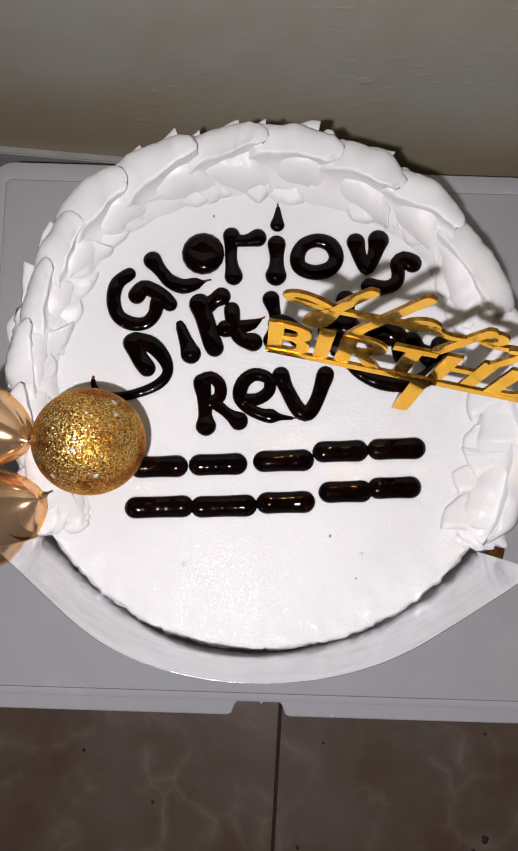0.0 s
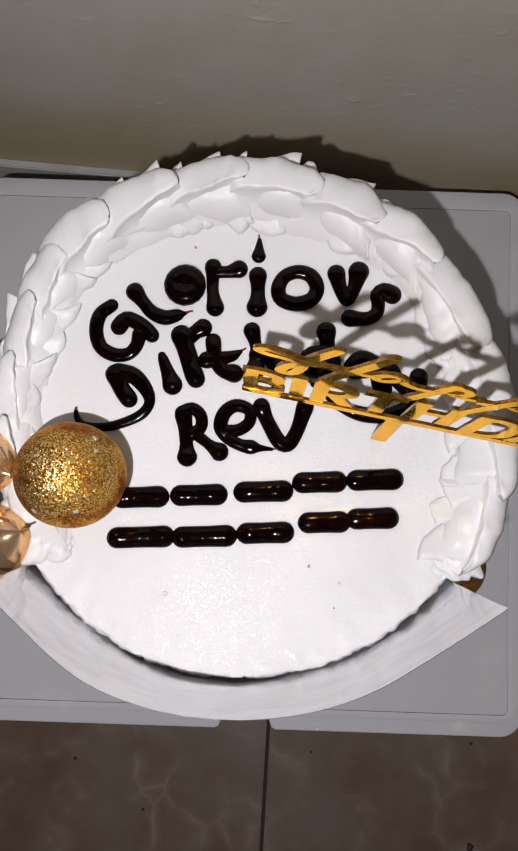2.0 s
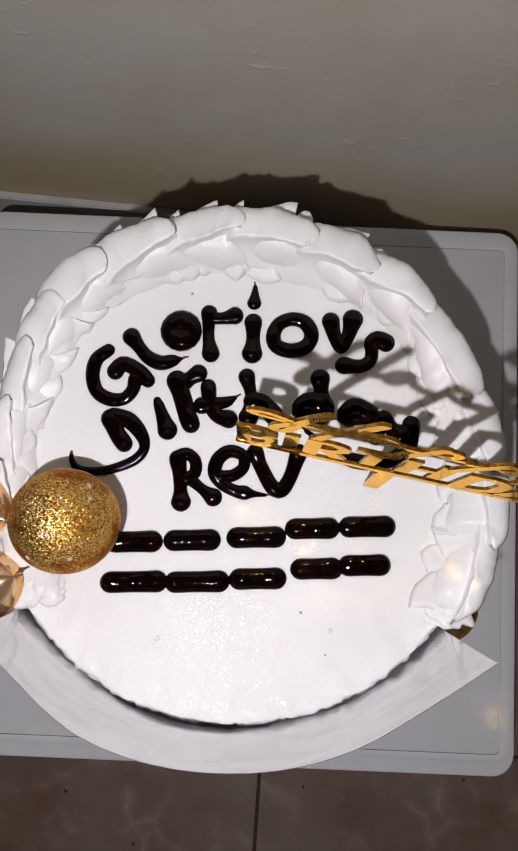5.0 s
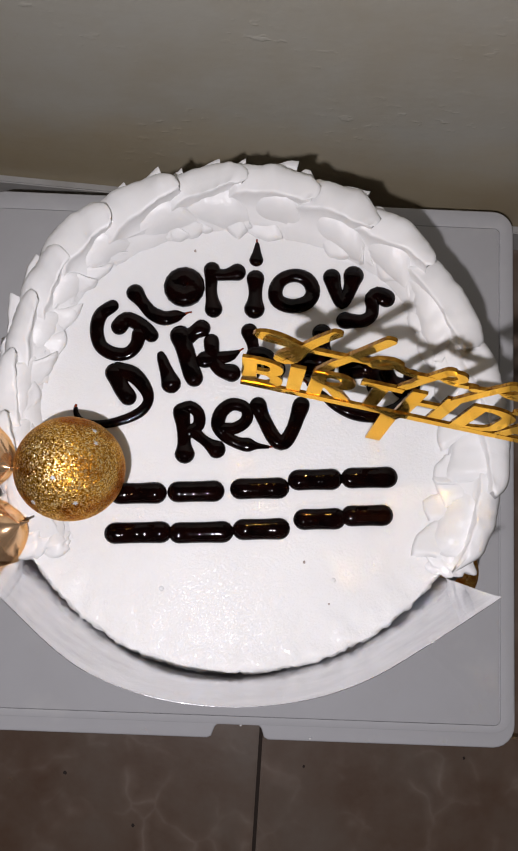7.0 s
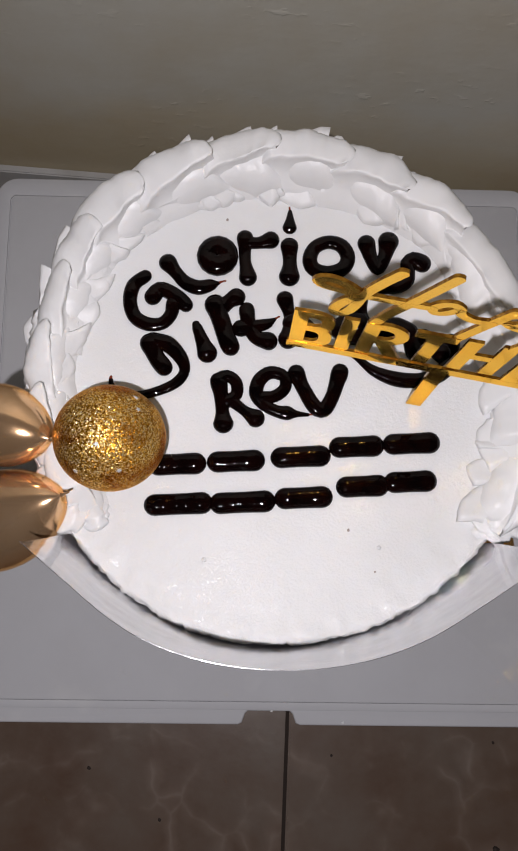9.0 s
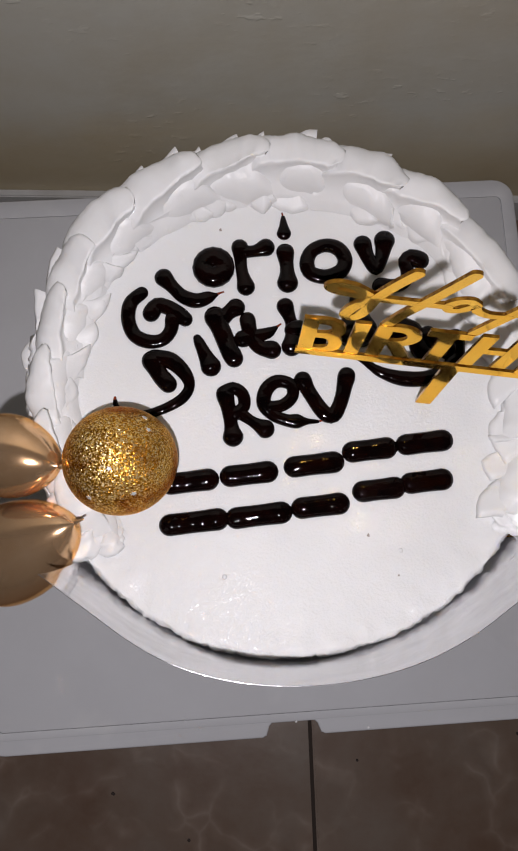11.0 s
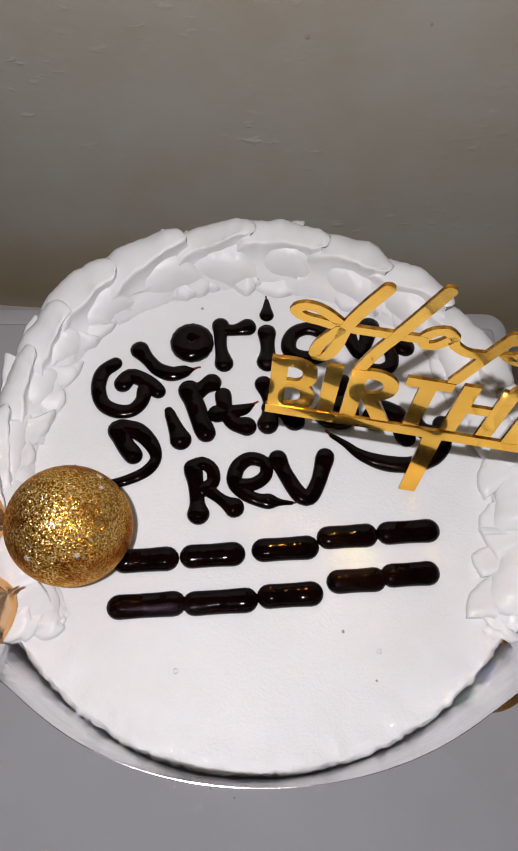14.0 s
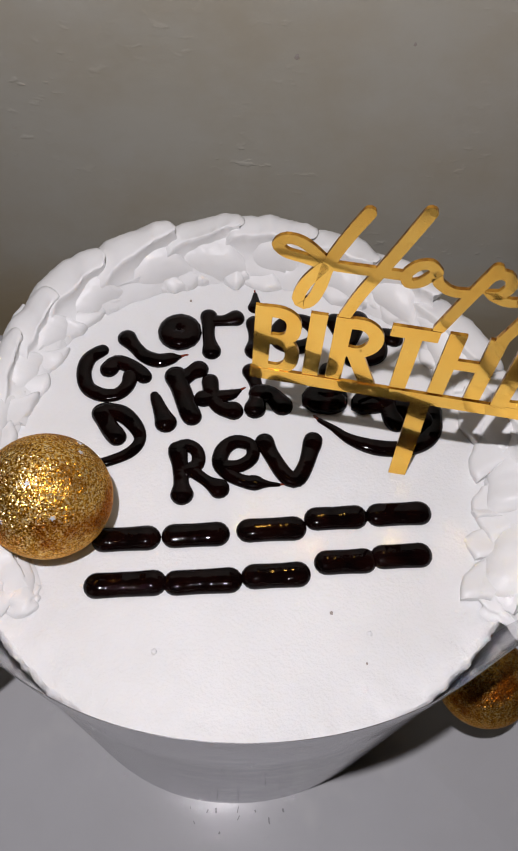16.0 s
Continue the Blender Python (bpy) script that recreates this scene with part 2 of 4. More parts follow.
def part(name, bm, material, parent=None, label="", smooth=True, sharp=40):
    me = finish(bm, name, material, smooth)
    if smooth and sharp:
        me.set_sharp_from_angle(angle=radians(sharp))
    ob = new(name, me)
    if parent is not None:
        ob.parent = parent
    return tagged(ob, label=label)


def empty(name, m, **tags):
    ob = new(name)
    ob.matrix_basis = m
    return tagged(ob, **tags)


def slab(bm, x0, x1, y0, y1, z0, z1, bevel=0.0):
    r = bmesh.ops.create_cube(bm, size=1, matrix=Matrix.LocRotScale(((x0 + x1) / 2, (y0 + y1) / 2, (z0 + z1) / 2), None, (x1 - x0, y1 - y0, z1 - z0)))
    if bevel:
        es = list({e for v in r["verts"] for e in v.link_edges})
        bmesh.ops.bevel(bm, geom=es, offset=bevel, segments=2, affect="EDGES")
    return bm


def loft(bm, rings, closed=False):
    """Joins rings of equally many places into a skin; closed: a loop of rings, else the ends are capped."""
    vs = [[bm.verts.new(q) for q in ring] for ring in rings]
    k = len(vs[0])
    pairs = list(zip(vs, vs[1:])) + ([(vs[-1], vs[0])] if closed else [])
    for a, b in pairs:
        for i in range(k):
            bm.faces.new((a[i], a[(i + 1) % k], b[(i + 1) % k], b[i]))
    if not closed:
        bm.faces.new(vs[0])
        bm.faces.new(vs[-1])
    return bm


def glide(points, step):
    """A smooth line through points (tuples of any length), in steps of about that size."""
    pts = [np.array(q, float) for q in points]
    out = []
    for i in range(len(pts) - 1):
        a, b = pts[i], pts[i + 1]
        if len(pts) > 2 and np.allclose(pts[0][:2], pts[-1][:2]):
            before, after = pts[i - 1] if i else pts[-2], pts[i + 2] if i + 2 < len(pts) else pts[1]
        else:
            before, after = pts[i - 1] if i else 2 * a - b, pts[i + 2] if i + 2 < len(pts) else 2 * b - a
        k = max(2, int(np.linalg.norm((b - a)[:2]) / step))
        for j in range(k):
            s = j / k
            out.append(0.5 * (2 * a + (b - before) * s + (2 * before - 5 * a + 4 * b - after) * s * s + (3 * a - before - 3 * b + after) * s ** 3))
    return out + [pts[-1]]


def revolve(bm, profile, steps=48):
    """Turns a line of (radius, height) round the z axis."""
    rings = []
    for i in range(steps):
        a = 2 * math.pi * i / steps
        rings.append([bm.verts.new((r * math.cos(a), r * math.sin(a), z)) if r > 1e-6 else None for r, z in profile])
    poles = {j: bm.verts.new((0, 0, z)) for j, (r, z) in enumerate(profile) if r <= 1e-6}
    for i in range(steps):
        a, b = rings[i], rings[(i + 1) % steps]
        for j in range(len(profile) - 1):
            q = [a[j] or poles[j], b[j] or poles[j], b[j + 1] or poles[j + 1], a[j + 1] or poles[j + 1]]
            q = [w for n_, w in enumerate(q) if w not in q[:n_]]
            if len(q) > 2:
                bm.faces.new(q)
    return bm


# ---- the room ----
WALL_TURN = -1.8


def room():
    wall = new("wall_north", finish(slab(bmesh.new(), -1.3, 1.3, 0, 0.12, 0.0, 2.6), "wall_north", PLASTER, False))
    wall.matrix_basis = pose(0, 0.208, 0, 0, 0, WALL_TURN)
    tagged(wall, "grey painted plaster wall with uneven, stained surface", "wall", kind="structure")
    sk = slab(bmesh.new(), -1.3, 1.3, -0.006, 0.0, 0.0, 0.031, 0.001)
    skirt = new("baseboard", finish(sk, "baseboard", SKIRT, False))
    skirt.matrix_basis = pose(0, 0.2078, 0, 0, 0, WALL_TURN)
    tagged(skirt, "low pale grey skirting along the wall", "skirting", kind="structure")
    # unseen walls and ceiling, added so that the lamp's light bounces back
    for name, x0, x1, y0, y1 in (("unseen_wall_west", -1.32, -1.2, -1.8, 0.2), ("unseen_wall_east", 1.2, 1.32, -1.8, 0.15), ("unseen_wall_south", -1.32, 1.32, -1.92, -1.8)):
        tagged(new(name, finish(slab(bmesh.new(), x0, x1, y0, y1, 0, 2.6), name, PLASTER, False)), "unseen plain grey painted plaster wall, added to bounce light", "wall", kind="structure")
    tagged(new("ceiling", finish(slab(bmesh.new(), -1.32, 1.32, -1.92, 0.36, 2.6, 2.7), "ceiling", PLASTER, False)), "unseen plain grey ceiling, added to bounce light", "ceiling", kind="structure")
    ground = new("floor", finish(slab(bmesh.new(), -1.32, 1.32, -1.92, 0.36, -0.06, -0.0035), "floor", GROUT, False))
    tagged(ground, "floor of brown mottled ceramic tiles with dark joints", "floor", kind="structure")
    return ground


GROUND = room()
for i, (x, z, r) in enumerate(((0.0193, 0.2794, 0.0013), (0.0756, 0.290, 0.0008))):
    bm = bmesh.new()
    bmesh.ops.create_uvsphere(bm, u_segments=10, v_segments=6, radius=r)
    for q in bm.verts:
        q.co = Vector((q.co.x * (1 + 0.3 * math.sin(9 * q.co.z / r)), q.co.y * 0.12, q.co.z * 1.3))
    mark = part("speck", bm, MARK, bpy.data.objects["wall_north"])
    mark.matrix_basis = pose(x, 0.0, z)


# ---- storage box under the cake ----
def rounded(w, d, r, k=6, notch=None):
    """Outline of a rounded rectangle centred on the origin; notch: (x0, x1, depth) cut out of the front edge."""
    out = []
    for cx, cy, a0 in ((w / 2 - r, d / 2 - r, 0), (-w / 2 + r, d / 2 - r, 90), (-w / 2 + r, -d / 2 + r, 180), (w / 2 - r, -d / 2 + r, 270)):
        if a0 == 270 and notch:
            x0, x1, dep = notch
            out += [(x0 - 0.002, -d / 2), (x0 + 0.0005, -d / 2 + 0.0012), (x0 + 0.0025, -d / 2 + dep - 0.0015), (x0 + 0.004, -d / 2 + dep), (x1 - 0.004, -d / 2 + dep), (x1 - 0.0025, -d / 2 + dep - 0.0015), (x1 - 0.0005, -d / 2 + 0.0012), (x1 + 0.002, -d / 2)]
        out += [(cx + r * math.cos(radians(a0 + 90 * i / k)), cy + r * math.sin(radians(a0 + 90 * i / k))) for i in range(k + 1)]
    return [(x * (1 + 0.09 * y), y) for x, y in out]


def prism(bm, outline, z0, z1, edge=0.0):
    """An upright prism on an outline, its upper rim rounded by edge."""
    def ring(z, inset):
        n_ = len(outline)
        res = []
        for i in range(n_):
            a, b, c = (Vector(outline[j % n_]) for j in (i - 1, i, i + 1))
            t = (b - a).normalized() + (c - b).normalized()
            nn = Vector((-t.y, t.x)).normalized()
            q = b + nn * inset
            res.append((q.x, q.y, z))
        return res
    levels = [(z0, 0)]
    if edge:
        levels += [(z1 - edge, 0), (z1 - edge * 0.35, edge * 0.3), (z1, edge)]
    else:
        levels += [(z1, 0)]
    return loft(bm, [ring(z, i) for z, i in levels])


def storage_box():
    box = empty("storage_box", pose(-0.002, 0.0020, 0, 0, 0, 1.7), label="grey plastic storage box with notched lid, on tiled floor", category="box")
    w, d, lip, g = 0.360, 0.352, 0.0105, 0.0008
    part("body", prism(bmesh.new(), rounded(w - 0.016, d - 0.016, 0.012), 0.0, BOX - 0.0125, 0.001), PLASTIC, box)
    lid = part("lid", prism(bmesh.new(), rounded(w, d, 0.014, notch=(-0.0105, 0.0235, 0.008)), BOX - 0.012, BOX - 0.0012, 0.0012), PLASTIC, box)
    part("panel", prism(bmesh.new(), rounded(w - 2 * lip, d - 2 * lip - 0.006, 0.003), BOX - 0.0011, BOX, 0.0005), PLASTIC, lid)
    outer = [(x, y if y > 0 else y + 0.0075) for x, y in rounded(w - 0.0026, d - 0.0026, 0.0128)]
    inner = rounded(w - 2 * lip + 2 * g, d - 2 * lip - 0.006 + 0.5 * g, 0.004)
    rim = bmesh.new()
    loft(rim, [[(*o, BOX - 0.0011), (*o, BOX - 0.0004), (o[0] * 0.997, o[1] * 0.997, BOX), (*i, BOX), (*i, BOX - 0.0011)] for o, i in zip(outer, inner)], True)
    part("lid_border", rim, PLASTIC, lid)
    # scuffs before the cake
    turn = pose(-0.002, 0.0020, 0, 0, 0, 1.7).inverted()
    for i, (x, y) in enumerate(((-18.7, -112.3), (-10.3, -113.6), (-6.1, -113.2), (4.6, -112.6), (13.2, -113.1), (26.9, -112.4), (5.0, -116.2), (20.0, -117.0), (-4.0, -122.8), (-16.5, -118.6))):
        mark = prism(bmesh.new(), rounded(0.0005 + 0.0002 * (i % 3), 0.0012 + 0.0006 * (i % 4), 0.0002, 2), BOX - 0.0002, BOX + 0.00006)
        scuff = part("scuff", mark, SCUFF, lid, "dark scuff")
        scuff.matrix_basis = turn @ pose(x / 1000, y / 1000, 0, 0, 0, (17, -24, 8, -12, 31)[i % 5])
    return box


storage_box()


# ---- the cake ----
cake = empty("cake", pose(0, 0, 0), label="round white cream cake with piped ruffle border and glossy chocolate writing", category="cake")


def narrow(a):
    """How much the cream is drawn in on the west side, 0 to 1."""
    d = math.degrees(a) % 360
    up, down = min(1.0, max(0.0, (d - 140) / 35)), min(1.0, max(0.0, (262 - d) / 45))
    k = min(up, down)
    return k * k * (3 - 2 * k)


def cake_body():
    bm = bmesh.new()
    k = 420
    prof = [(0.02, 0, 1), (0.04, 0, 1), (0.06, 0, 1), (0.075, 0, 1), (0.085, 0, 1), (0.0885, 0, 1), (0.092, 0.0001, 1), (0.095, 0.0002, 1), (0.0975, 0.0002, 1), (0.100, 0.0004, 1), (0.102, 0.0005, 1), (0.104, 0.0007, 1), (0.1058, 0.0008, 1), (0.1072, 0.0007, 1), (0.1076, 0.0005, 2), (0.1086, -0.0010, 3), (0.1089, -0.0034, 3), (0.1092, -0.007, 2), (0.1093, -0.015, 1), (0.1093, -0.05, 1), (0.1093, -0.1, 1), (0.1093, BOX - TOP, 0)]
    rings = []
    for r, z, rag in prof:
        ring = []
        for i in range(k):
            a = 2 * math.pi * i / k
            c, s = math.cos(a), math.sin(a)
            q = Vector((r * c, r * s, z))
            low = noise.noise(q * 28) * 0.0003
            low += (noise.noise(Vector((q.x * 110, q.y * 110, 3.0))) * 0.0009 + noise.noise(Vector((q.x * 300, q.y * 300, 8.0))) * 0.0005) * max(0.0, min(1.0, (r - 0.086) / 0.018)) * (s < 0)
            rough_edge = (noise.noise(Vector((c * 9, s * 9, 4.0))) * 0.0009 + noise.noise(Vector((c * 30, s * 30, z * 200))) * 0.0014 + abs(noise.noise(Vector((c * 45, s * 45, z * 420)))) * 0.0017) * (rag - 1) / 2 if rag > 1 else 0.0
            spike = max(0.0, noise.noise(Vector((c * 70, s * 70, 1.0))) - 0.2) * 0.0018 * (rag == 3)
            rr = r + rough_edge + spike - 0.0032 * narrow(a) * r / 0.11
            rr = min(rr, 0.1095 - 0.0003 * abs(noise.noise(Vector((c * 50, s * 50, 2.0)))))
            zz = z + (low if rag else 0) + (noise.noise(Vector((c * 16, s * 16, 9.0))) * 0.0013 if rag == 2 else 0)
            ring.append((rr * c, rr * s, TOP + zz))
        rings.append(ring)
    vs = [[bm.verts.new(q) for q in ring] for ring in rings]
    mid = bm.verts.new((0, 0, TOP))
    for i in range(k):
        bm.faces.new((mid, vs[0][i], vs[0][(i + 1) % k]))
        for a, b in zip(vs, vs[1:]):
            bm.faces.new((a[i], b[i], b[(i + 1) % k], a[(i + 1) % k]))
    bm.faces.new(vs[-1])
    part("cream_body", bm, CREAM, cake, sharp=60)


cake_body()


# angle in degrees; radii of crest, inner hem and outer edge, and height, in millimetres
BORDER = ((-40, 109.0, 93.0, 116.0, 11.0), (-17, 106.0, 88.0, 115.0, 12.0), (0, 101.0, 87.0, 112.0, 12.5), (20, 93.5, 82.0, 108.0, 14.0), (45, 93.5, 85.5, 106.0, 16.5), (60, 90.5, 81.0, 104.5, 19.0),
          (75, 89.5, 80.0, 103.5, 21.5), (92, 91.0, 78.5, 103.5, 22.5), (108, 90.0, 79.5, 103.5, 22.0), (120, 89.5, 81.0, 105.0, 20.0), (130, 90.5, 84.5, 107.0, 17.5), (147, 93.5, 83.5, 109.0, 14.0),
          (160, 93.0, 82.0, 108.5, 12.5), (172, 92.0, 82.0, 108.0, 12.0), (190, 91.0, 84.0, 108.0, 12.0), (222, 92.0, 88.0, 108.0, 11.0))


def border_at(a):
    """Radii of the border's crest, inner hem and outer edge at an angle, and its height, in metres."""
    d = (math.degrees(a) + 90) % 360 - 90
    if d < -45:
        d += 360
    ds = [row[0] for row in BORDER]
    crest, hem, edge, tall = (float(np.interp(d, ds, [row[i] for row in BORDER])) / 1000 for i in (1, 2, 3, 4))
    return crest, hem, edge - 0.0058 * narrow(a), tall


def ease(x):
    x = max(0.0, min(1.0, x))
    return x * x * (3 - 2 * x)


def ruffle(a0, a1, rnd):
    """One stroke of the piped border: a shingle with a hollow inner face. It lies on its neighbour at a0, where it is curled in."""
    seed, lift, high = rnd.uniform(0, 50), rnd.uniform(0.0006, 0.0020), rnd.uniform(-0.0010, 0.0012)
    shift = rnd.uniform(-0.0013, 0.0011)
    tilt, bend = rnd.uniform(-0.0006, 0.0030), rnd.uniform(-0.01, 0.02)
    skew, out, back = rnd.uniform(-0.03, 0.03), rnd.uniform(0.0022, 0.0042), rnd.uniform(0.02, 0.20)
    bm, rings, n_ = bmesh.new(), [], 40
    for j in range(n_ + 1):
        s = j / n_
        a = a1 + (a0 - a1) * s
        rc, hem, ro, zc = border_at(a)
        k = zc / 0.0125
        zc += high
        rc += out * s ** 1.5 - 0.0012 + shift + 0.0009 * noise.noise(Vector((s * 5, seed, 1.0)))
        ro += shift * 0.8 + 0.0012 * noise.noise(Vector((s * 3.5, seed, 7.0))) + 0.0042 * math.sin(math.pi * (0.12 + 0.76 * s)) - 0.0034 - 0.0016 * ease((s - 0.86) / 0.14) ** 2
        up = lift * (s - 0.4) + 0.0006 * math.sin(math.pi * s) + 0.0007 * noise.noise(Vector((s * 4, seed, 4.0)))
        start = ease(s / 0.16)
        z = zc - 0.0030 * k * (1 - start) - 0.0042 * (1 - s) + up
        wide = ro - rc
        if a1 > 3.75:
            thin_end = 0.05 + 0.95 * ease(s / 0.5)
            z, k = z * thin_end, k * thin_end
        if a0 < -0.5:
            z *= math.sqrt(1 - 0.75 * max(0.0, (s - 0.72) / 0.28) ** 2)
            wide *= 1 - 0.35 * ease((s - 0.75) / 0.25)
            ro = rc + wide
        gap = (rc - hem) * (0.50 + 0.10 * noise.noise(Vector((s * 3, seed, 2.0))))
        hollow = 0.0012 * ease((s - 0.2) / 0.5)
        if a0 < -0.5:
            gap *= 1 - 0.75 * ease((s - 0.55) / 0.45)
        if a1 > 3.75:
            gap *= 0.3 + 0.7 * ease(s / 0.6)
        ring = [(rc - gap - 0.0040, -0.001), (rc - gap - 0.0026, 0.0020 * k), (rc - gap - 0.0008, 0.0032 * k), (rc - gap * 0.72 + hollow * 0.6, 0.0046 * k), (rc - gap * 0.26 + hollow, z * 0.58), (rc - gap * 0.03 + hollow * 0.5, z - 0.0026),
                (rc - 0.0002, z - 0.0004), (rc + 0.0003, z + 0.0001), (rc + 0.0012, z + 0.0003), (rc + wide * 0.32, z + 0.0006), (rc + wide * 0.60, z + 0.0003), (rc + wide * 0.82, z - 0.0007),
                (ro - 0.0006, z - 0.0021), (ro + 0.0004, z - 0.0038), (ro + 0.0004, z - 0.0075), (ro - 0.0010, z - 0.0115), (ro - 0.004, -0.0035)]
        done = []
        for i, (r, zz) in enumerate(ring):
            wob = noise.noise(Vector((a * 9 + seed, r * 110, seed))) * 0.0013 + noise.noise(Vector((a * 26, r * 260, seed))) * 0.0005
            crisp = noise.noise(Vector((a * 70, r * 500, seed))) * 0.00022 if 4 < i < 9 or 11 < i < 15 else 0.0
            zz = zz + (wob if zz > 0.003 else 0.0) + crisp
            r = r + wob * 0.6 + crisp
            across = max(0, i - 7) / 7
            b = a + (skew * across + bend * across * across) * s - 0.022 * (i < 5) * s + back * max(0.0, abs(across - 0.42) - 0.1) ** 1.7 * s ** 3
            zz -= tilt * across
            if j == n_:
                r, zz = rc + wide * 0.4 + (r - rc - wide * 0.4) * 0.965, zz - 0.0005
            done.append((r * math.cos(b), r * math.sin(b), TOP + zz))
        rings.append(done)
    loft(bm, rings)
    part("piped_ruffle", bm, RUFFLE, cake, sharp=62)
    inner_fold(a0 + rnd.uniform(-0.02, 0.05), a1, rnd, out + shift)
    # small petals at the foot of the hollow, each lying on the next
    cuts, at = [0.02], 0.02
    while at < 0.93:
        at += rnd.uniform(0.20, 0.44)
        cuts.append(min(at, 1.0))
    for c0, c1 in zip(cuts, cuts[1:]):
        if c1 - c0 > 0.08:
            petal(a1 + (a0 - a1) * (c0 - 0.04), a1 + (a0 - a1) * c1, rnd)


def inner_fold(a0, a1, rnd, out):
    """The inner scale of a stroke: a dome of cream under the crest that grows towards a0 and turns down there in a crease."""
    bm, rings, seed = bmesh.new(), [], rnd.uniform(0, 50)
    reach, drag, rise = rnd.uniform(0.62, 0.86), rnd.uniform(0.02, 0.07), rnd.uniform(0.56, 0.70)
    low = 0.55 if a0 < -0.2 else 1.0
    for j in range(29):
        s = j / 28
        a = a1 + (a0 - a1) * s
        rc, hem, _, tall = border_at(a)
        rc += out * s - 0.0010
        run = (rc - hem) * (0.30 + (reach - 0.30) * ease(s / 0.75)) + 0.0009 * noise.noise(Vector((s * 5, seed, 3.0)))
        h = tall * rise * (0.45 + 0.55 * ease(s / 0.8)) * (1 + 0.10 * math.sin(7 * s + seed)) * (1 - 0.30 * ease((s - 0.86) / 0.14))
        if a1 > 3.75:
            h *= 0.05 + 0.95 * ease(s / 0.7)
        ring = []
        for q, z in ((-0.25, 0.9), (0.0, 1.16), (0.16, 1.13), (0.36, 1.06), (0.56, 0.95), (0.74, 0.80), (0.87, 0.62), (0.96, 0.42), (1.0, 0.24), (0.98, 0.06), (0.96, -0.12), (-0.2, -0.12)):
            r = rc - run * q
            zz = h * (1 + (z - 1) * (1.0 if q > 0 else low)) + (noise.noise(Vector((a * 22, r * 190, seed))) * 0.0008 + noise.noise(Vector((a * 60, r * 420, seed))) * 0.0003) * (z > 0.1)
            b = a - drag * max(0.0, q) ** 1.3 * s ** 2 + 0.05 * max(0.0, 0.25 - abs(q - 0.1)) * s
            if j == 28:
                zz -= 0.0007 * (z > 0.1)
                r += 0.0004 * (q - 0.4) * -1
            ring.append((r * math.cos(b), r * math.sin(b), TOP + zz))
        rings.append(ring)
    loft(bm, rings)
    part("inner_fold", bm, RUFFLE, cake, sharp=50)


def petal(start, end, rnd):
    """A small leaf of cream, hollow along its middle, its tip drawn towards the end of the stroke."""
    seed, h, rise, cut = rnd.uniform(0, 50), rnd.uniform(0.8, 1.25), rnd.uniform(0.0012, 0.0030), rnd.uniform(-0.0024, 0.0030)
    lean, drag = rnd.uniform(0.35, 0.85), rnd.uniform(0.02, 0.10)
    bm, rings = bmesh.new(), []
    for i in range(17):
        u = i / 16
        a = start + (end - start) * u
        rc, hem, _, tall = border_at(a)
        k = min(1.7, tall / 0.0125)
        rb = rc - (rc - hem) * 0.34
        far = abs(u - lean) / max(lean, 1 - lean)
        tip = hem + cut + (0.0090 if start < 0.35 else 0.0060) * far ** 1.7 + 0.0008 * noise.noise(Vector((u * 5, seed, 0.0)))
        up = rise * u ** 1.5 - 0.0011 * math.sin(math.pi * u) ** 1.5
        ends = math.sqrt(max(0.0, 1 - max(0.0, (u - 0.88) / 0.12) ** 2 * 0.5))
        if start > 3.6:
            ends *= 0.1 + 0.9 * ease(u / 0.5)
        ring = []
        for q, z in ((0.0, 0.0046), (0.2, 0.0042), (0.42, 0.0035), (0.64, 0.0030), (0.82, 0.0026), (0.93, 0.0021), (0.985, 0.0014), (1.0, 0.0004), (0.97, -0.0012), (0.2, -0.0015)):
            r = rb + (tip - rb) * q
            zz = (z * h * (1 + (k - 1) * (1 - 0.6 * q)) + up * (0.45 + 0.55 * q)) * ends if z > 0 else z
            zz += noise.noise(Vector((a * 26, r * 210, seed))) * 0.0005 * (z > 0.001)
            b = a - drag * q ** 1.4 * u
            ring.append((r * math.cos(b), r * math.sin(b), TOP + zz))
        rings.append(ring)
    loft(bm, rings)
    part("cream_petal", bm, RUFFLE, cake, sharp=48)


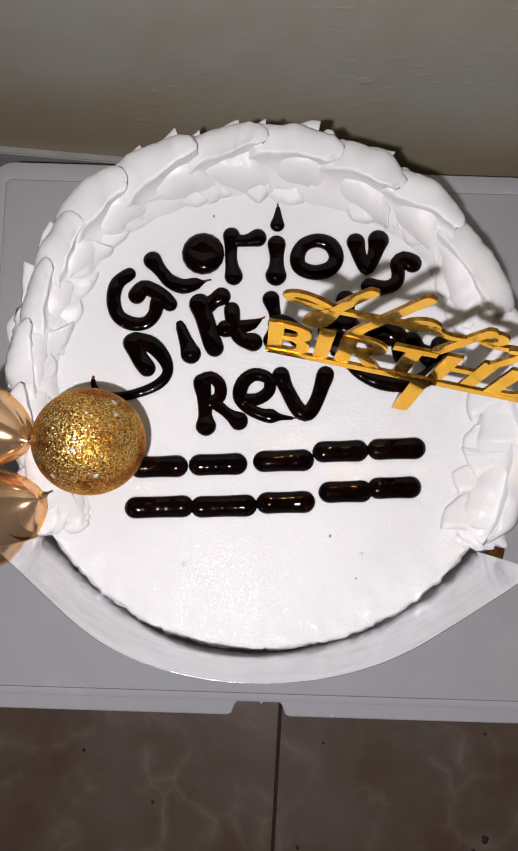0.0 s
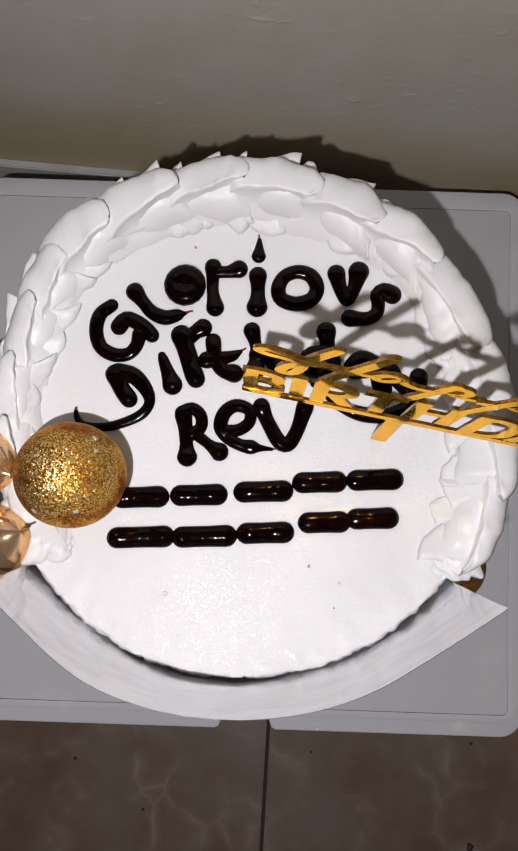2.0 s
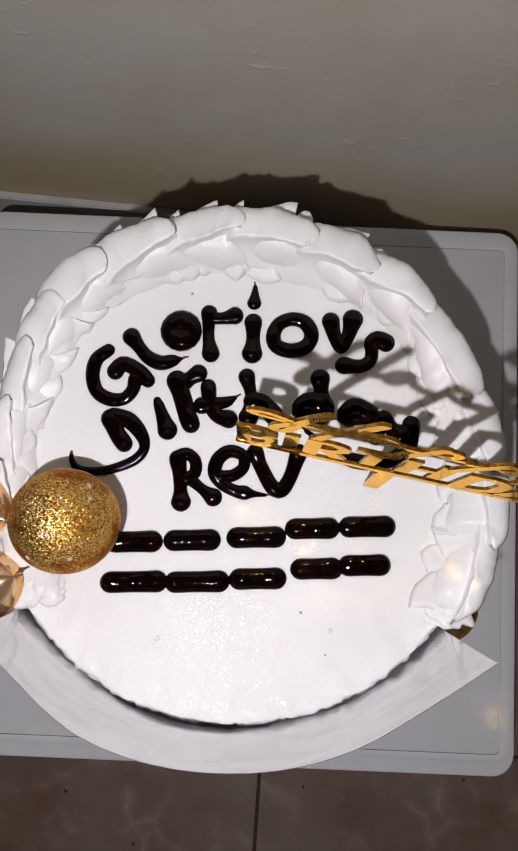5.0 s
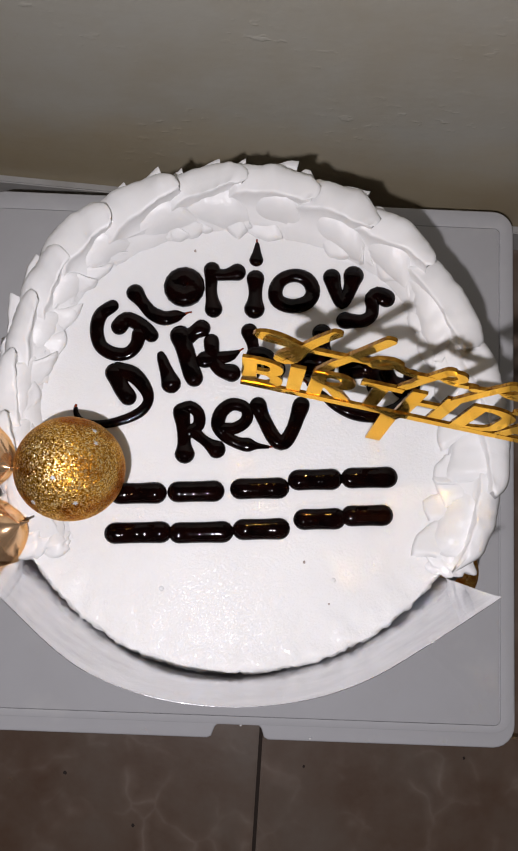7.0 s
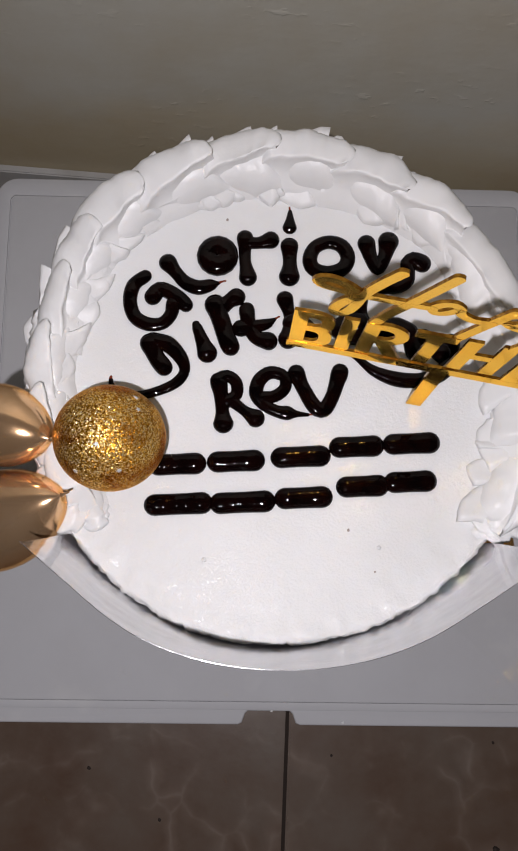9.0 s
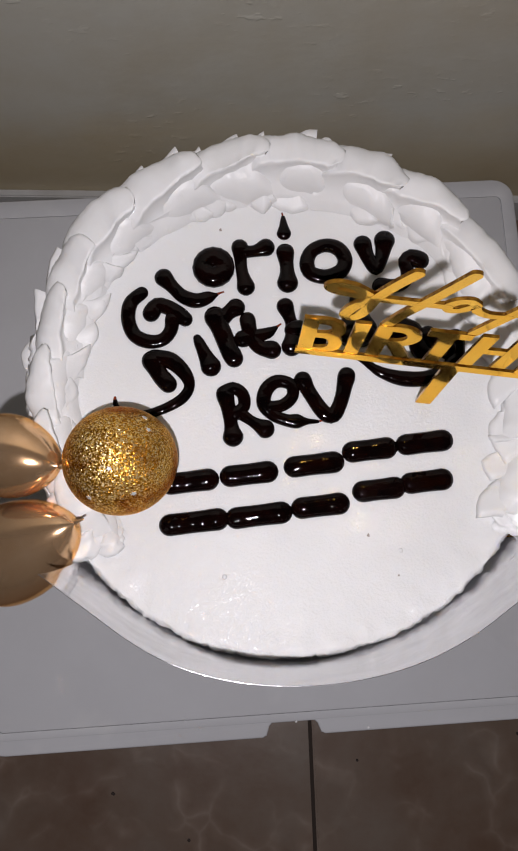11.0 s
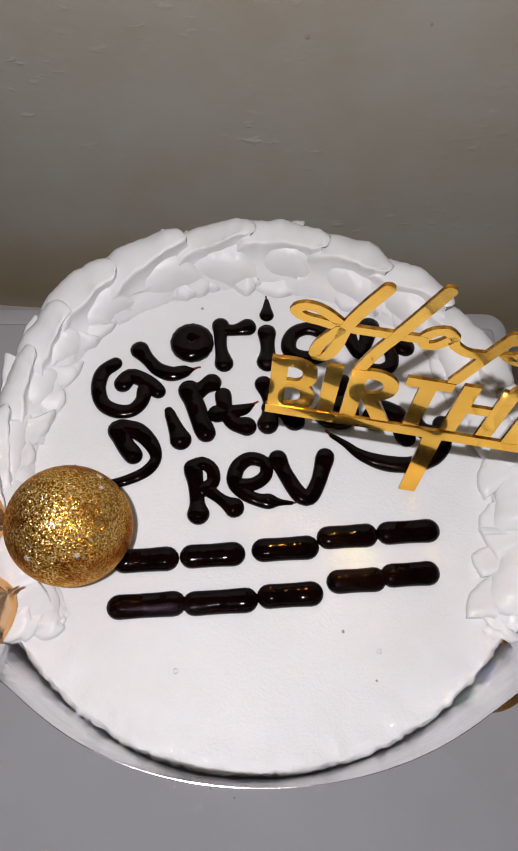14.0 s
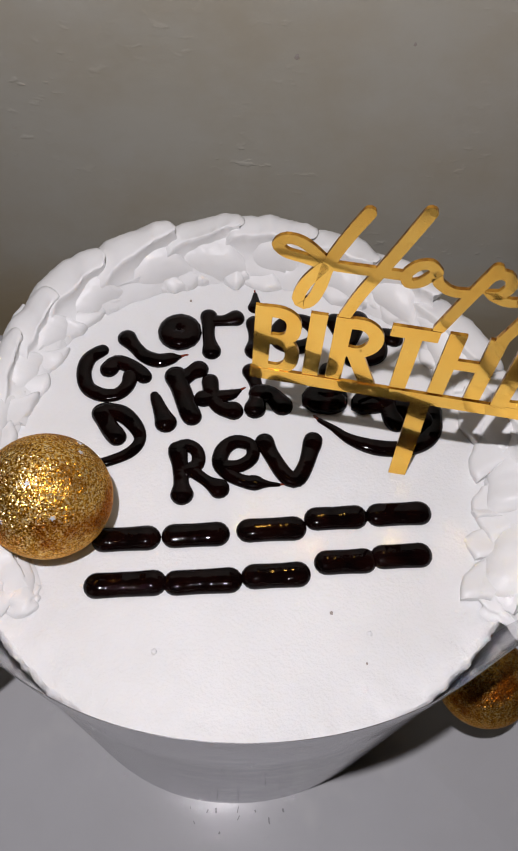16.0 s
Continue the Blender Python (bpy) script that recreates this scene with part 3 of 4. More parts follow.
def side_petal(a0, a1, rnd, reach, square=False):
    """A ribbon of cream that stands out under the border's outer edge."""
    bm, rings = bmesh.new(), []
    out_r, drop, seed = 0.1055 + (reach - 0.1055) * 0.62, rnd.uniform(0.012, 0.024), rnd.uniform(0, 50)
    tip = rnd.uniform(-0.0070, -0.0010) + max(0.0, border_at(a0)[3] - 0.0105)
    for j in range(19):
        s = j / 18
        a = a1 + (a0 - a1) * s
        edge = border_at(a)[2] + 0.0006
        sw = 0.1 + 0.9 * s ** 0.9 if square else math.sin(math.pi * (0.08 + 0.84 * s ** 1.2)) ** 0.7
        r1 = edge + max(0.0, out_r - edge) * sw + 0.0008 * noise.noise(Vector((s * 4, seed, 0.0)))
        z1 = tip + 0.0016 * s + 0.0007 * noise.noise(Vector((s * 3, seed, 5.0)))
        rings.append([(r * math.cos(a), r * math.sin(a), TOP + z + noise.noise(Vector((a * 14, z * 120, seed))) * 0.0009)
                      for r, z in ((edge - 0.006, z1 - 0.002), (edge - 0.002, z1 + 0.0003), ((edge + r1) / 2, z1 + 0.0008), (r1 - 0.0008, z1 + 0.0002), (r1, z1 - 0.0010), (r1 + 0.0002, z1 - 0.0042), ((edge + r1) / 2 - 0.001, z1 - drop * 0.7), (edge - 0.001, z1 - drop), (edge - 0.006, z1 - drop * 0.6))])
    loft(bm, rings)
    part("side_petal", bm, RUFFLE, cake, sharp=58)


def border():
    rnd = random.Random(11)
    ends = (-34, -16, -1, 17.5, 39.5, 56, 73, 92, 109, 128, 142.5, 155.5, 170, 185.5, 200, 216)
    for a, b in zip(ends, ends[1:]):
        ruffle(radians(a), radians(b + 6.5), rnd)
    base = bmesh.new()
    rings = []
    for i in range(121):
        a = radians(-28 + 2 * i)
        rc, hem, ro, tall = border_at(a)
        tall *= 0.2 + 0.8 * min(ease(i / 8), ease((120 - i) / 8))
        rings.append([(r * math.cos(a), r * math.sin(a), TOP + z) for r, z in ((rc - 0.55 * (rc - hem), -0.001), (rc - 0.45 * (rc - hem), 0.0016), (rc - 0.001, tall * 0.42), (rc + 0.4 * (ro - rc), tall * 0.55), (ro - 0.0035, tall * 0.35), (ro - 0.0030, -0.002))])
    loft(base, rings)
    part("cream_base", base, RUFFLE, cake)
    flaps = ((-24, -9, 0.1165, False), (-12, 3, 0.1185, False), (2, 15, 0.1165, True), (17, 29, 0.1125, False), (31, 44, 0.1110, False), (44, 55, 0.1125, False), (56, 62, 0.1132, False),
             (63, 76, 0.1165, True), (76, 80.5, 0.1136, False), (80.5, 91.5, 0.1176, True), (92.5, 97, 0.1128, True), (98.5, 107, 0.1134, True), (107.5, 112, 0.1112, True),
             (112.5, 120.5, 0.1166, True), (121, 126.5, 0.1150, True),
             (127, 135, 0.1176, False), (136, 145.5, 0.1180, False), (146.5, 156, 0.1176, True), (157, 166, 0.1152, True), (167, 176, 0.1146, False))
    for a, b, reach, square in flaps:
        side_petal(radians(a), radians(b), rnd, reach, square)


border()


def smear(x, y, size, seed, z=0.0, squash=0.35, turn=0.0):
    """A loose curl of cream left where a stroke began or ended."""
    bm = bmesh.new()
    bmesh.ops.create_uvsphere(bm, u_segments=40, v_segments=22, radius=1)
    for q in bm.verts:
        d = q.co.copy()
        k = 1 + 0.3 * noise.noise(d * 0.9 + Vector((seed, 0, 0))) - 0.5 * max(0.0, noise.noise(Vector((d.x * 1.1, d.y * 2.2, seed)))) + 0.1 * noise.noise(d * 2.5 + Vector((0, seed, 0)))
        q.co = Vector((d.x * k * 1.5, d.y * k, d.z * k * squash * 1.6)) * size
    ob = part("cream_smear", bm, RUFFLE, cake, sharp=70)
    ob.matrix_basis = pose(x, y, TOP + z, 0, 0, turn)


for x, y, size, seed, z, turn in ((-0.0805, -0.0590, 0.0075, 3.1, 0.001, 60), (-0.0740, -0.0630, 0.0055, 8.4, 0.0, 20), (-0.0880, -0.0540, 0.0078, 5.2, 0.003, 100), (-0.0690, -0.0605, 0.0036, 6.3, 0.0, 75),
                               (0.0870, -0.0585, 0.0060, 2.6, 0.0, -35), (0.0935, -0.0560, 0.0068, 4.4, 0.001, -50)):
    smear(x, y, size, seed, z, 0.35, turn)


# ---- chocolate writing: lines of (x, y, half width) in millimetres on the cake ----
def piped(lines, name, label="", material=CHOC):
    bm = bmesh.new()
    for pts in lines:
        path = glide(pts, 1.2)
        path = [np.array((q[0], q[1], max(0.4, q[2] * 1.16 + 0.15))) for q in path]
        loop = np.allclose(pts[0][:2], pts[-1][:2])
        if not loop and name == "piped_letter":
            run = np.concatenate([[0], np.cumsum([np.linalg.norm((b - a)[:2]) for a, b in zip(path, path[1:])])])
            for q, d in zip(path, run):
                k = math.exp(-(min(d, run[-1] - d) / 3.2) ** 2)
                q[2] *= 0.93 + (0.2 * k if q[2] > 1.8 else 0.07)
        rows = []
        for i, q in enumerate(path):
            t = path[min(i + 1, len(path) - 1)][:2] - path[max(i - 1, 0)][:2]
            if loop and i in (0, len(path) - 1):
                t = path[1][:2] - path[-2][:2]
            rows.append((q[:2], t / (np.linalg.norm(t) + 1e-9), q[2]))
        if not loop:
            (p0, t0, w0), (p1, t1, w1) = rows[0], rows[-1]
            rows = [(p0 - t0 * w0 * math.sin(g), t0, w0 * math.cos(g)) for g in (1.45, 1.1, 0.7, 0.35)] + rows + [(p1 + t1 * w1 * math.sin(g), t1, w1 * math.cos(g)) for g in (0.35, 0.7, 1.1, 1.45)]
        else:
            rows = rows[:-1]
        rings = []
        for c, t, w in rows:
            nn = np.array((-t[1], t[0]))
            ring = []
            for i in range(11):
                g = math.pi * i / 10
                x, y = c + nn * w * math.cos(g)
                ring.append((x / 1000, y / 1000, TOP + 0.0001 + (0.00066 + 0.00014 * noise.noise(Vector((c[0] * 0.22, c[1] * 0.22, 5.0)))) * w * math.sin(g) ** 0.72))
            ring += [((c + nn * w * e)[0] / 1000, (c + nn * w * e)[1] / 1000, TOP - 0.0012) for e in (-0.9, 0.9)]
            rings.append(ring)
        loft(bm, rings, loop)
    return part(name, bm, material, cake, label, sharp=70)


WRITING = [
    # first line
    [[(-58.3, 41.5, 2.0), (-62.9, 37.2, 2.7), (-64.0, 30.1, 2.7), (-61.5, 23.3, 2.7), (-56.0, 20.2, 2.7), (-49.9, 20.7, 2.5), (-46.4, 24.6, 2.5), (-45.5, 29.8, 2.3)],
     [(-54.4, 32.4, 2.7), (-51.8, 35.9, 2.9), (-47.3, 34.8, 2.9), (-43.4, 32.3, 2.9), (-40.2, 29.5, 2.3)]],
    [[(-49.0, 48.1, 2.9), (-44.7, 43.2, 2.5), (-40.9, 39.5, 2.7), (-35.4, 37.5, 2.9), (-30.3, 38.9, 2.3), (-26.7, 40.1, 0.5)]],
    [[(-27.8, 56.6, 4.1), (-30.8, 55.3, 4.1), (-32.1, 52.3, 4.1), (-30.8, 49.3, 4.1), (-27.8, 48.0, 4.1), (-24.8, 49.3, 4.1), (-23.6, 52.3, 4.1), (-24.8, 55.3, 4.1), (-27.8, 56.6, 4.1)]],
    [[(-16.4, 61.1, 2.7), (-15.9, 51.2, 2.3), (-14.3, 43.3, 2.9)], [(-16.3, 59.3, 2.3), (-10.7, 59.2, 2.3), (-5.3, 60.8, 2.9)]],
    [[(3.0, 58.5, 2.9), (3.5, 50.7, 2.7), (3.5, 44.8, 3.4)], [(2.7, 74.5, 0.7), (2.8, 70.5, 1.6), (2.8, 67.3, 2.3)]],
    [[(19.9, 61.2, 2.5), (25.8, 59.7, 2.7), (28.6, 54.5, 2.7), (26.4, 49.4, 2.7), (20.1, 47.0, 2.7), (13.8, 48.7, 2.7), (12.1, 53.3, 2.7), (14.3, 58.6, 2.5), (19.9, 61.2, 2.5)]],
    [[(36.5, 61.5, 2.9), (38.5, 55.2, 2.7), (41.6, 49.8, 2.3), (44.5, 55.6, 2.7), (46.1, 62.9, 3.4)]],
    [[(60.8, 53.6, 3.0), (57.0, 55.2, 3.0), (54.2, 53.2, 2.6), (55.0, 49.5, 2.6), (54.6, 45.4, 2.6), (51.5, 42.8, 2.6), (47.5, 42.2, 2.7), (43.2, 42.2, 2.8)]],
    # second line
    [[(-54.2, 11.8, 3.2), (-50.9, 5.6, 3.2), (-47.6, 1.6, 2.7)],
     [(-53.2, 12.6, 2.9), (-46.7, 11.7, 3.2), (-41.0, 6.4, 2.7), (-38.9, 0.8, 2.0), (-41.8, -4.4, 2.0), (-49.3, -8.6, 1.8), (-58.1, -11.0, 1.6), (-66.0, -10.4, 1.4), (-68.9, -7.0, 0.9), (-69.3, -5.0, 0.7)]],
    [[(-35.3, 21.0, 1.4), (-32.7, 15.0, 2.5), (-29.9, 8.8, 3.2)]],
    [[(-27.7, 30.2, 3.4), (-24.5, 22.5, 3.6), (-22.1, 15.8, 3.4), (-20.2, 12.0, 2.9)], [(-24.9, 29.4, 2.7), (-21.2, 32.5, 2.7), (-18.8, 34.1, 2.9)]],
    [[(-14.1, 28.6, 2.5), (-12.9, 22.2, 2.9), (-9.7, 16.7, 2.7), (-4.3, 15.2, 2.9)], [(-16.3, 20.3, 2.7), (-11.2, 21.2, 2.7), (-5.6, 22.7, 2.0), (-2.3, 24.8, 0.7)]],
    [[(2.0, 34.2, 2.7), (4.3, 26.9, 2.3), (4.6, 20.5, 2.9), (4.0, 16.6, 3.2)], [(5.6, 23.7, 3.2), (10.3, 23.2, 3.2), (14.5, 18.4, 3.2)]],
    [[(33.5, 35.6, 3.2), (34.6, 29.1, 2.7), (36.4, 23.8, 3.0)], [(34.0, 24.5, 4.2), (28.5, 24.5, 4.2), (26.5, 21.2, 4.2), (31.6, 20.5, 4.4), (35.0, 21.5, 4.0)]],
    [[(55.1, 21.8, 3.4), (49.0, 24.1, 4.1), (44.8, 19.8, 3.3), (50.8, 20.6, 3.6), (55.4, 21.0, 3.2), (57.2, 15.4, 3.2), (58.6, 12.6, 2.9)]],
    [[(61.7, 20.4, 2.7), (64.9, 16.3, 2.9), (69.6, 13.7, 3.4)],
     [(29.0, 12.6, 0.7), (34.4, 9.2, 1.1), (40.4, 4.7, 2.0), (49.6, 1.5, 2.9), (59.9, 1.3, 2.9), (68.4, 4.5, 3.2), (73.0, 10.5, 3.2), (73.4, 18.6, 2.9)]],
    # third line
    [[(-24.3, -3.8, 2.7), (-22.8, -10.5, 2.7), (-22.1, -16.5, 2.5), (-21.5, -20.9, 3.2)], [(-24.4, -3.1, 2.7), (-20.9, -0.8, 2.3), (-17.1, -3.3, 2.3), (-16.7, -8.5, 2.3), (-20.9, -12.1, 2.0)],
     [(-18.0, -11.7, 1.8), (-12.8, -15.4, 2.0), (-8.3, -18.2, 2.9)]],
    [[(-6.3, -9.5, 2.0), (-0.5, -8.4, 2.3), (3.5, -4.7, 2.3), (2.9, 0.2, 2.3), (-2.8, 1.6, 2.5), (-7.3, -1.9, 2.7), (-8.4, -7.9, 2.7), (-4.7, -12.5, 2.3), (0.7, -14.9, 2.3), (5.2, -15.4, 2.7), (9.0, -15.6, 1.1), (13.5, -15.7, 0.5)]],
    [[(8.0, 1.9, 2.7), (11.2, -4.6, 2.7), (16.2, -12.2, 2.9), (20.1, -13.2, 2.9), (23.3, -7.8, 2.7), (25.5, -0.2, 2.9), (26.4, 3.3, 2.7)]],
]
for letter in WRITING:
    piped(letter, "piped_letter")
# thin drawn-out tails where the tube was lifted
for tail in ([(2.7, 73.4, 0.55), (2.6, 75.0, 0.3), (2.4, 76.6, 0.05)], [(-26.9, 40.0, 0.5), (-25.2, 40.9, 0.25), (-23.9, 41.2, 0.05)], [(-69.2, -5.9, 0.6), (-69.5, -4.6, 0.5), (-69.4, -3.4, 0.35)],
             [(30.2, 11.9, 0.6), (28.6, 13.1, 0.4), (27.0, 14.6, 0.35)], [(12.6, -15.7, 0.4), (14.6, -15.5, 0.2), (16.4, -15.2, 0.05)], [(-2.8, 24.6, 0.5), (-1.4, 25.6, 0.3), (-0.2, 26.4, 0.05)]):
    piped([tail], "piped_tail", "thin reddish-brown chocolate tail", SYRUP)
# last line: plain bars
for x, y, half in ((-39.5, -39, 7.5), (-38.0, -55.2, 9.5), (-15.5, -36.6, 7.5), (-12.0, -53.3, 9.0), (11, -33.5, 8.0), (12.8, -50.3, 7.5), (34, -28.2, 7.0), (36.8, -44.5, 6.5), (56.8, -25.8, 7.5), (56.5, -41.7, 6.5)):
    piped([[(x - half, y - 0.09 * half, 3.7), (x, y, 3.6), (x + half, y + 0.09 * half, 3.8)]], "piped_bar")


# tiny crumbs and drops left on the cream
def crumbs():
    for x, y, r in ((-0.0244, 0.0693, 0.0006), (0.0315, -0.0626, 0.0006), (0.0425, -0.0787, 0.0004), (0.071, -0.071, 0.0004), (-0.030, 0.082, 0.0004)):
        bm = bmesh.new()
        bmesh.ops.create_icosphere(bm, subdivisions=2, radius=r)
        for q in bm.verts:
            q.co *= 1 + 0.5 * noise.noise(q.co * 2500)
            q.co.z *= 0.5
        ob = part("crumb", bm, DARK, cake)
        ob.location = (x, y, TOP + 0.0003)
    for x, y, r in ((-0.0263, -0.077, 0.0010), (0.044, -0.069, 0.0009)):
        bm = bmesh.new()
        bmesh.ops.create_uvsphere(bm, u_segments=16, v_segments=8, radius=r)
        for q in bm.verts:
            q.co.z *= 0.35
        ob = part("cream_blob", bm, CREAM, cake)
        ob.location = (x, y, TOP + 0.0001)


crumbs()


# ---- silver film stood round the front of the cake ----
def film_sheet():
    bm = bmesh.new()
    rings = []
    k = 72
    for i in range(k + 1):
        s = i / k
        a = radians(-140.2 + 104.2 * s)
        edge = max(0.0, (s - 0.80) / 0.20) ** 1.9 * 0.0068 + max(0.0, (0.15 - s) / 0.15) ** 1.9 * 0.004
        col = []
        for side in (0, 1):
            zs = [0, 0.3, 0.6, 0.72, 0.76, 0.80, 0.84, 0.88, 0.92, 0.96, 1.0]
            for h in (zs if side == 0 else zs[::-1]):
                top = 0.0535 - 0.012 * max(0, 0.25 - s) / 0.25
                z = BOX + 0.0005 + (TOP + top - BOX) * h
                up = ease((h - 0.72) / 0.28)
                r = 0.1098 - 0.0030 * narrow(a) * (1 - up) + 0.0009 * up - 0.0004 * math.exp(-((s - 0.16) / 0.12) ** 2) * up + edge * (0.10 + 0.90 * up) + 0.0003 * math.sin(7 * a + 3 * h) * up + side * 0.0002
                col.append((r * math.cos(a), r * math.sin(a), z))
        rings.append(col)
    loft(bm, rings)
    ob = part("film_sheet", bm, SHEET, sharp=50)
    return tagged(ob, "silvery plastic film collar curved round the front of the cake", "cake collar")


film_sheet()


# ---- gold topper ----
def ribbon(bm, pts, w, depth, smooth=False, round_ends=False, thick=1.15):
    """A flat strip in the topper's plane (millimetres), w half wide, its front face at depth."""
    path = glide([(*q, 0) for q in pts], 1.0) if smooth else [np.array((*q, 0.0)) for q in pts]
    path = [q[:2] for q in path]
    rows = []
    for i, q in enumerate(path):
        a = q - path[i - 1] if i else path[1] - q
        b = path[i + 1] - q if i + 1 < len(path) else a
        a, b = a / np.linalg.norm(a), b / np.linalg.norm(b)
        m = a + b
        m = m / (np.linalg.norm(m) + 1e-9)
        nn = np.array((-m[1], m[0]))
        rows.append((q, nn * w / max(0.5, float(np.dot(nn, (-a[1], a[0])))), m))
    if round_ends:
        q0, n0, m0 = rows[0]
        q1, n1, m1 = rows[-1]
        rows = [(q0 - m0 * w * math.sin(g), n0 * math.cos(g), m0) for g in (1.3, 0.8, 0.4)] + rows + [(q1 + m1 * w * math.sin(g), n1 * math.cos(g), m1) for g in (0.4, 0.8, 1.3)]
    rings = []
    for q, nn, _ in rows:
        l_, r_ = q + nn, q - nn
        rings.append([(l_[0] / 1000, depth / 1000, l_[1] / 1000), (r_[0] / 1000, depth / 1000, r_[1] / 1000), (r_[0] / 1000, (depth + thick) / 1000, r_[1] / 1000), (l_[0] / 1000, (depth + thick) / 1000, l_[1] / 1000)])
    return loft(bm, rings)


def topper():
    m = pose(0, 0, TOP, 0, 0, -8.15) @ pose(0, 0, 0, -2.1)
    top = empty("cake_topper", m, label="mirrored gold acrylic topper with cut-out birthday greeting, stuck in the cake", category="cake topper")
    step = iter(range(1000))

    def piece(name, strokes, label=""):
        bm = bmesh.new()
        for pts, w, smooth, ends in strokes:
            ribbon(bm, pts, w, (next(step) % 14) * 0.045 - 1.0, smooth, ends)
        ob = part(name, bm, GOLD, top, label, smooth=False)
        ob.data.materials.append(EDGE)
        for f in ob.data.polygons:
            f.material_index = int(abs(f.normal.y) < 0.5)

    piece("base_bar", [([(0.9, 48.2), (124.0, 47.6)], 2.7, False, False)])
    piece("stick", [([(56.4, 46.0), (58.9, -22.0)], 3.1, False, False)])
    lo, hi, w = 49.5, 78.0, 2.5
    caps = {
        "B": [([(4.0, lo), (4.0, hi + 1.5)], w, 0), ([(4.0, hi - 0.6), (9.5, hi - 0.6), (12.8, hi - 3.5), (12.8, 68.5), (9.5, 65.6), (4.0, 65.6)], 2.2, 1), ([(4.0, 65.2), (10.0, 65.2), (13.2, 61.5), (13.2, 55), (10.0, 51.4), (4.0, 51.4)], 2.2, 1)],
        "I": [([(19.9, lo), (19.9, hi + 1.5)], w, 0)],
        "R": [([(27.3, lo), (27.3, hi + 1.5)], w, 0), ([(27.3, hi - 0.6), (33.5, hi - 0.6), (37.0, hi - 4), (37.0, 69), (33.5, 65.2), (27.3, 65.2)], 2.2, 1), ([(32.0, 65.0), (38.6, lo)], w, 0)],
        "T": [([(40.8, hi - 0.8), (54.6, hi - 0.8)], 2.3, 0), ([(47.7, hi), (47.7, lo)], w, 0)],
        "H": [([(59.6, lo), (59.6, hi + 1.5)], w, 0), ([(71.0, lo), (71.0, hi + 1.5)], w, 0), ([(59.6, 66.2), (71.0, 66.2)], 2.1, 0)],
        "D": [([(79.6, lo), (79.6, hi + 1.5)], w, 0), ([(79.6, hi - 0.6), (85.5, hi - 0.6), (90.6, hi - 5), (91.2, 65), (90.6, 56), (85.5, 51.4), (79.6, 51.4)], 2.2, 1)],
        "A": [([(95.0, lo), (101.2, hi + 1)], 2.3, 0), ([(107.4, lo), (101.2, hi + 1)], 2.3, 0), ([(97.5, 57.5), (105, 57.5)], 1.9, 0)],
        "Y": [([(116.4, lo), (116.4, 63.5)], w, 0), ([(110.2, hi + 1), (116.4, 63)], 2.3, 0), ([(122.6, hi + 1), (116.4, 63)], 2.3, 0)],
    }
    for strokes in caps.values():
        piece("capital_letter", [(pts, ww, bool(sm), False) for pts, ww, sm in strokes])
    s = 1.75
    piece("script_letter", [([(27.6, 117.2), (23.9, 109.3), (20.2, 99.5), (18.9, 91), (17.2, 85), (15.0, 82.5), (13.2, 84.5), (14.6, 90.4), (18.4, 97.3)], s, True, True), ([(41.8, 119.8), (37.6, 108.7), (33.6, 98.6), (29.9, 89.5), (26.9, 80)], s, True, True),
                            ([(19.7, 98.9), (13.4, 104.3), (8.6, 105.4), (6.2, 103.0), (8.4, 100.6), (13.0, 99.6), (19.7, 98.4), (31.0, 98.4), (40.5, 98.6)], 1.55, True, True)])
    piece("script_letter", [([(48.0, 101.5), (45.6, 103.6), (42.4, 102.4), (40.4, 99.0), (41.6, 96.2), (44.5, 97.0), (47.6, 100.5), (49.2, 97.8), (53.3, 95.4), (58.9, 95.8)], 1.5, True, True)])
    piece("script_letter", [([(62.2, 105.4), (58.1, 94.0), (53.6, 80.5)], s, True, True), ([(58.9, 96), (61.8, 102.8), (65.4, 103.6), (67.2, 100.2), (65.4, 96.6), (63.2, 96.4), (67.5, 94.6), (72, 95.0)], 1.5, True, True)])
    piece("script_letter", [([(80.4, 105.4), (76.0, 94.0), (71.2, 79.5)], s, True, True), ([(72.0, 95), (77, 96.5), (80.0, 102.8), (83.4, 103.6), (85.2, 100.2), (83.4, 96.6), (81.2, 96.4), (85.5, 94.6), (90.5, 96.0)], 1.5, True, True)])
    piece("script_letter", [([(90.5, 104.0), (91.0, 97.0), (94.0, 95.0), (97.5, 98.0), (99.5, 104.5)], 1.5, True, True), ([(99.5, 104.5), (96.0, 93.0), (91.0, 80.0)], s, True, True)])


topper()


# ---- balls ----
def ball(name, centre, radius, material, label, category, stem=None):
    thing = empty(name, pose(*centre), label=label, category=category)
    prof = [(radius * math.sin(math.pi * i / 36), -radius * math.cos(math.pi * i / 36)) for i in range(37)]
    prof[0], prof[-1] = (0.0, -radius), (0.0, radius)
    bm = revolve(bmesh.new(), prof, 64)
    for q in bm.verts:
        q.co.x, q.co.y = q.co.x * 1.02, q.co.y * 0.975
    part("ball", bm, material, thing, sharp=0)
    if stem:
        part("pick", revolve(bmesh.new(), [(0.0, -stem), (0.0013, -stem + 0.004), (0.0013, -radius * 0.9), (0.0, -radius * 0.9)], 10), CHROME, thing)
    return thing


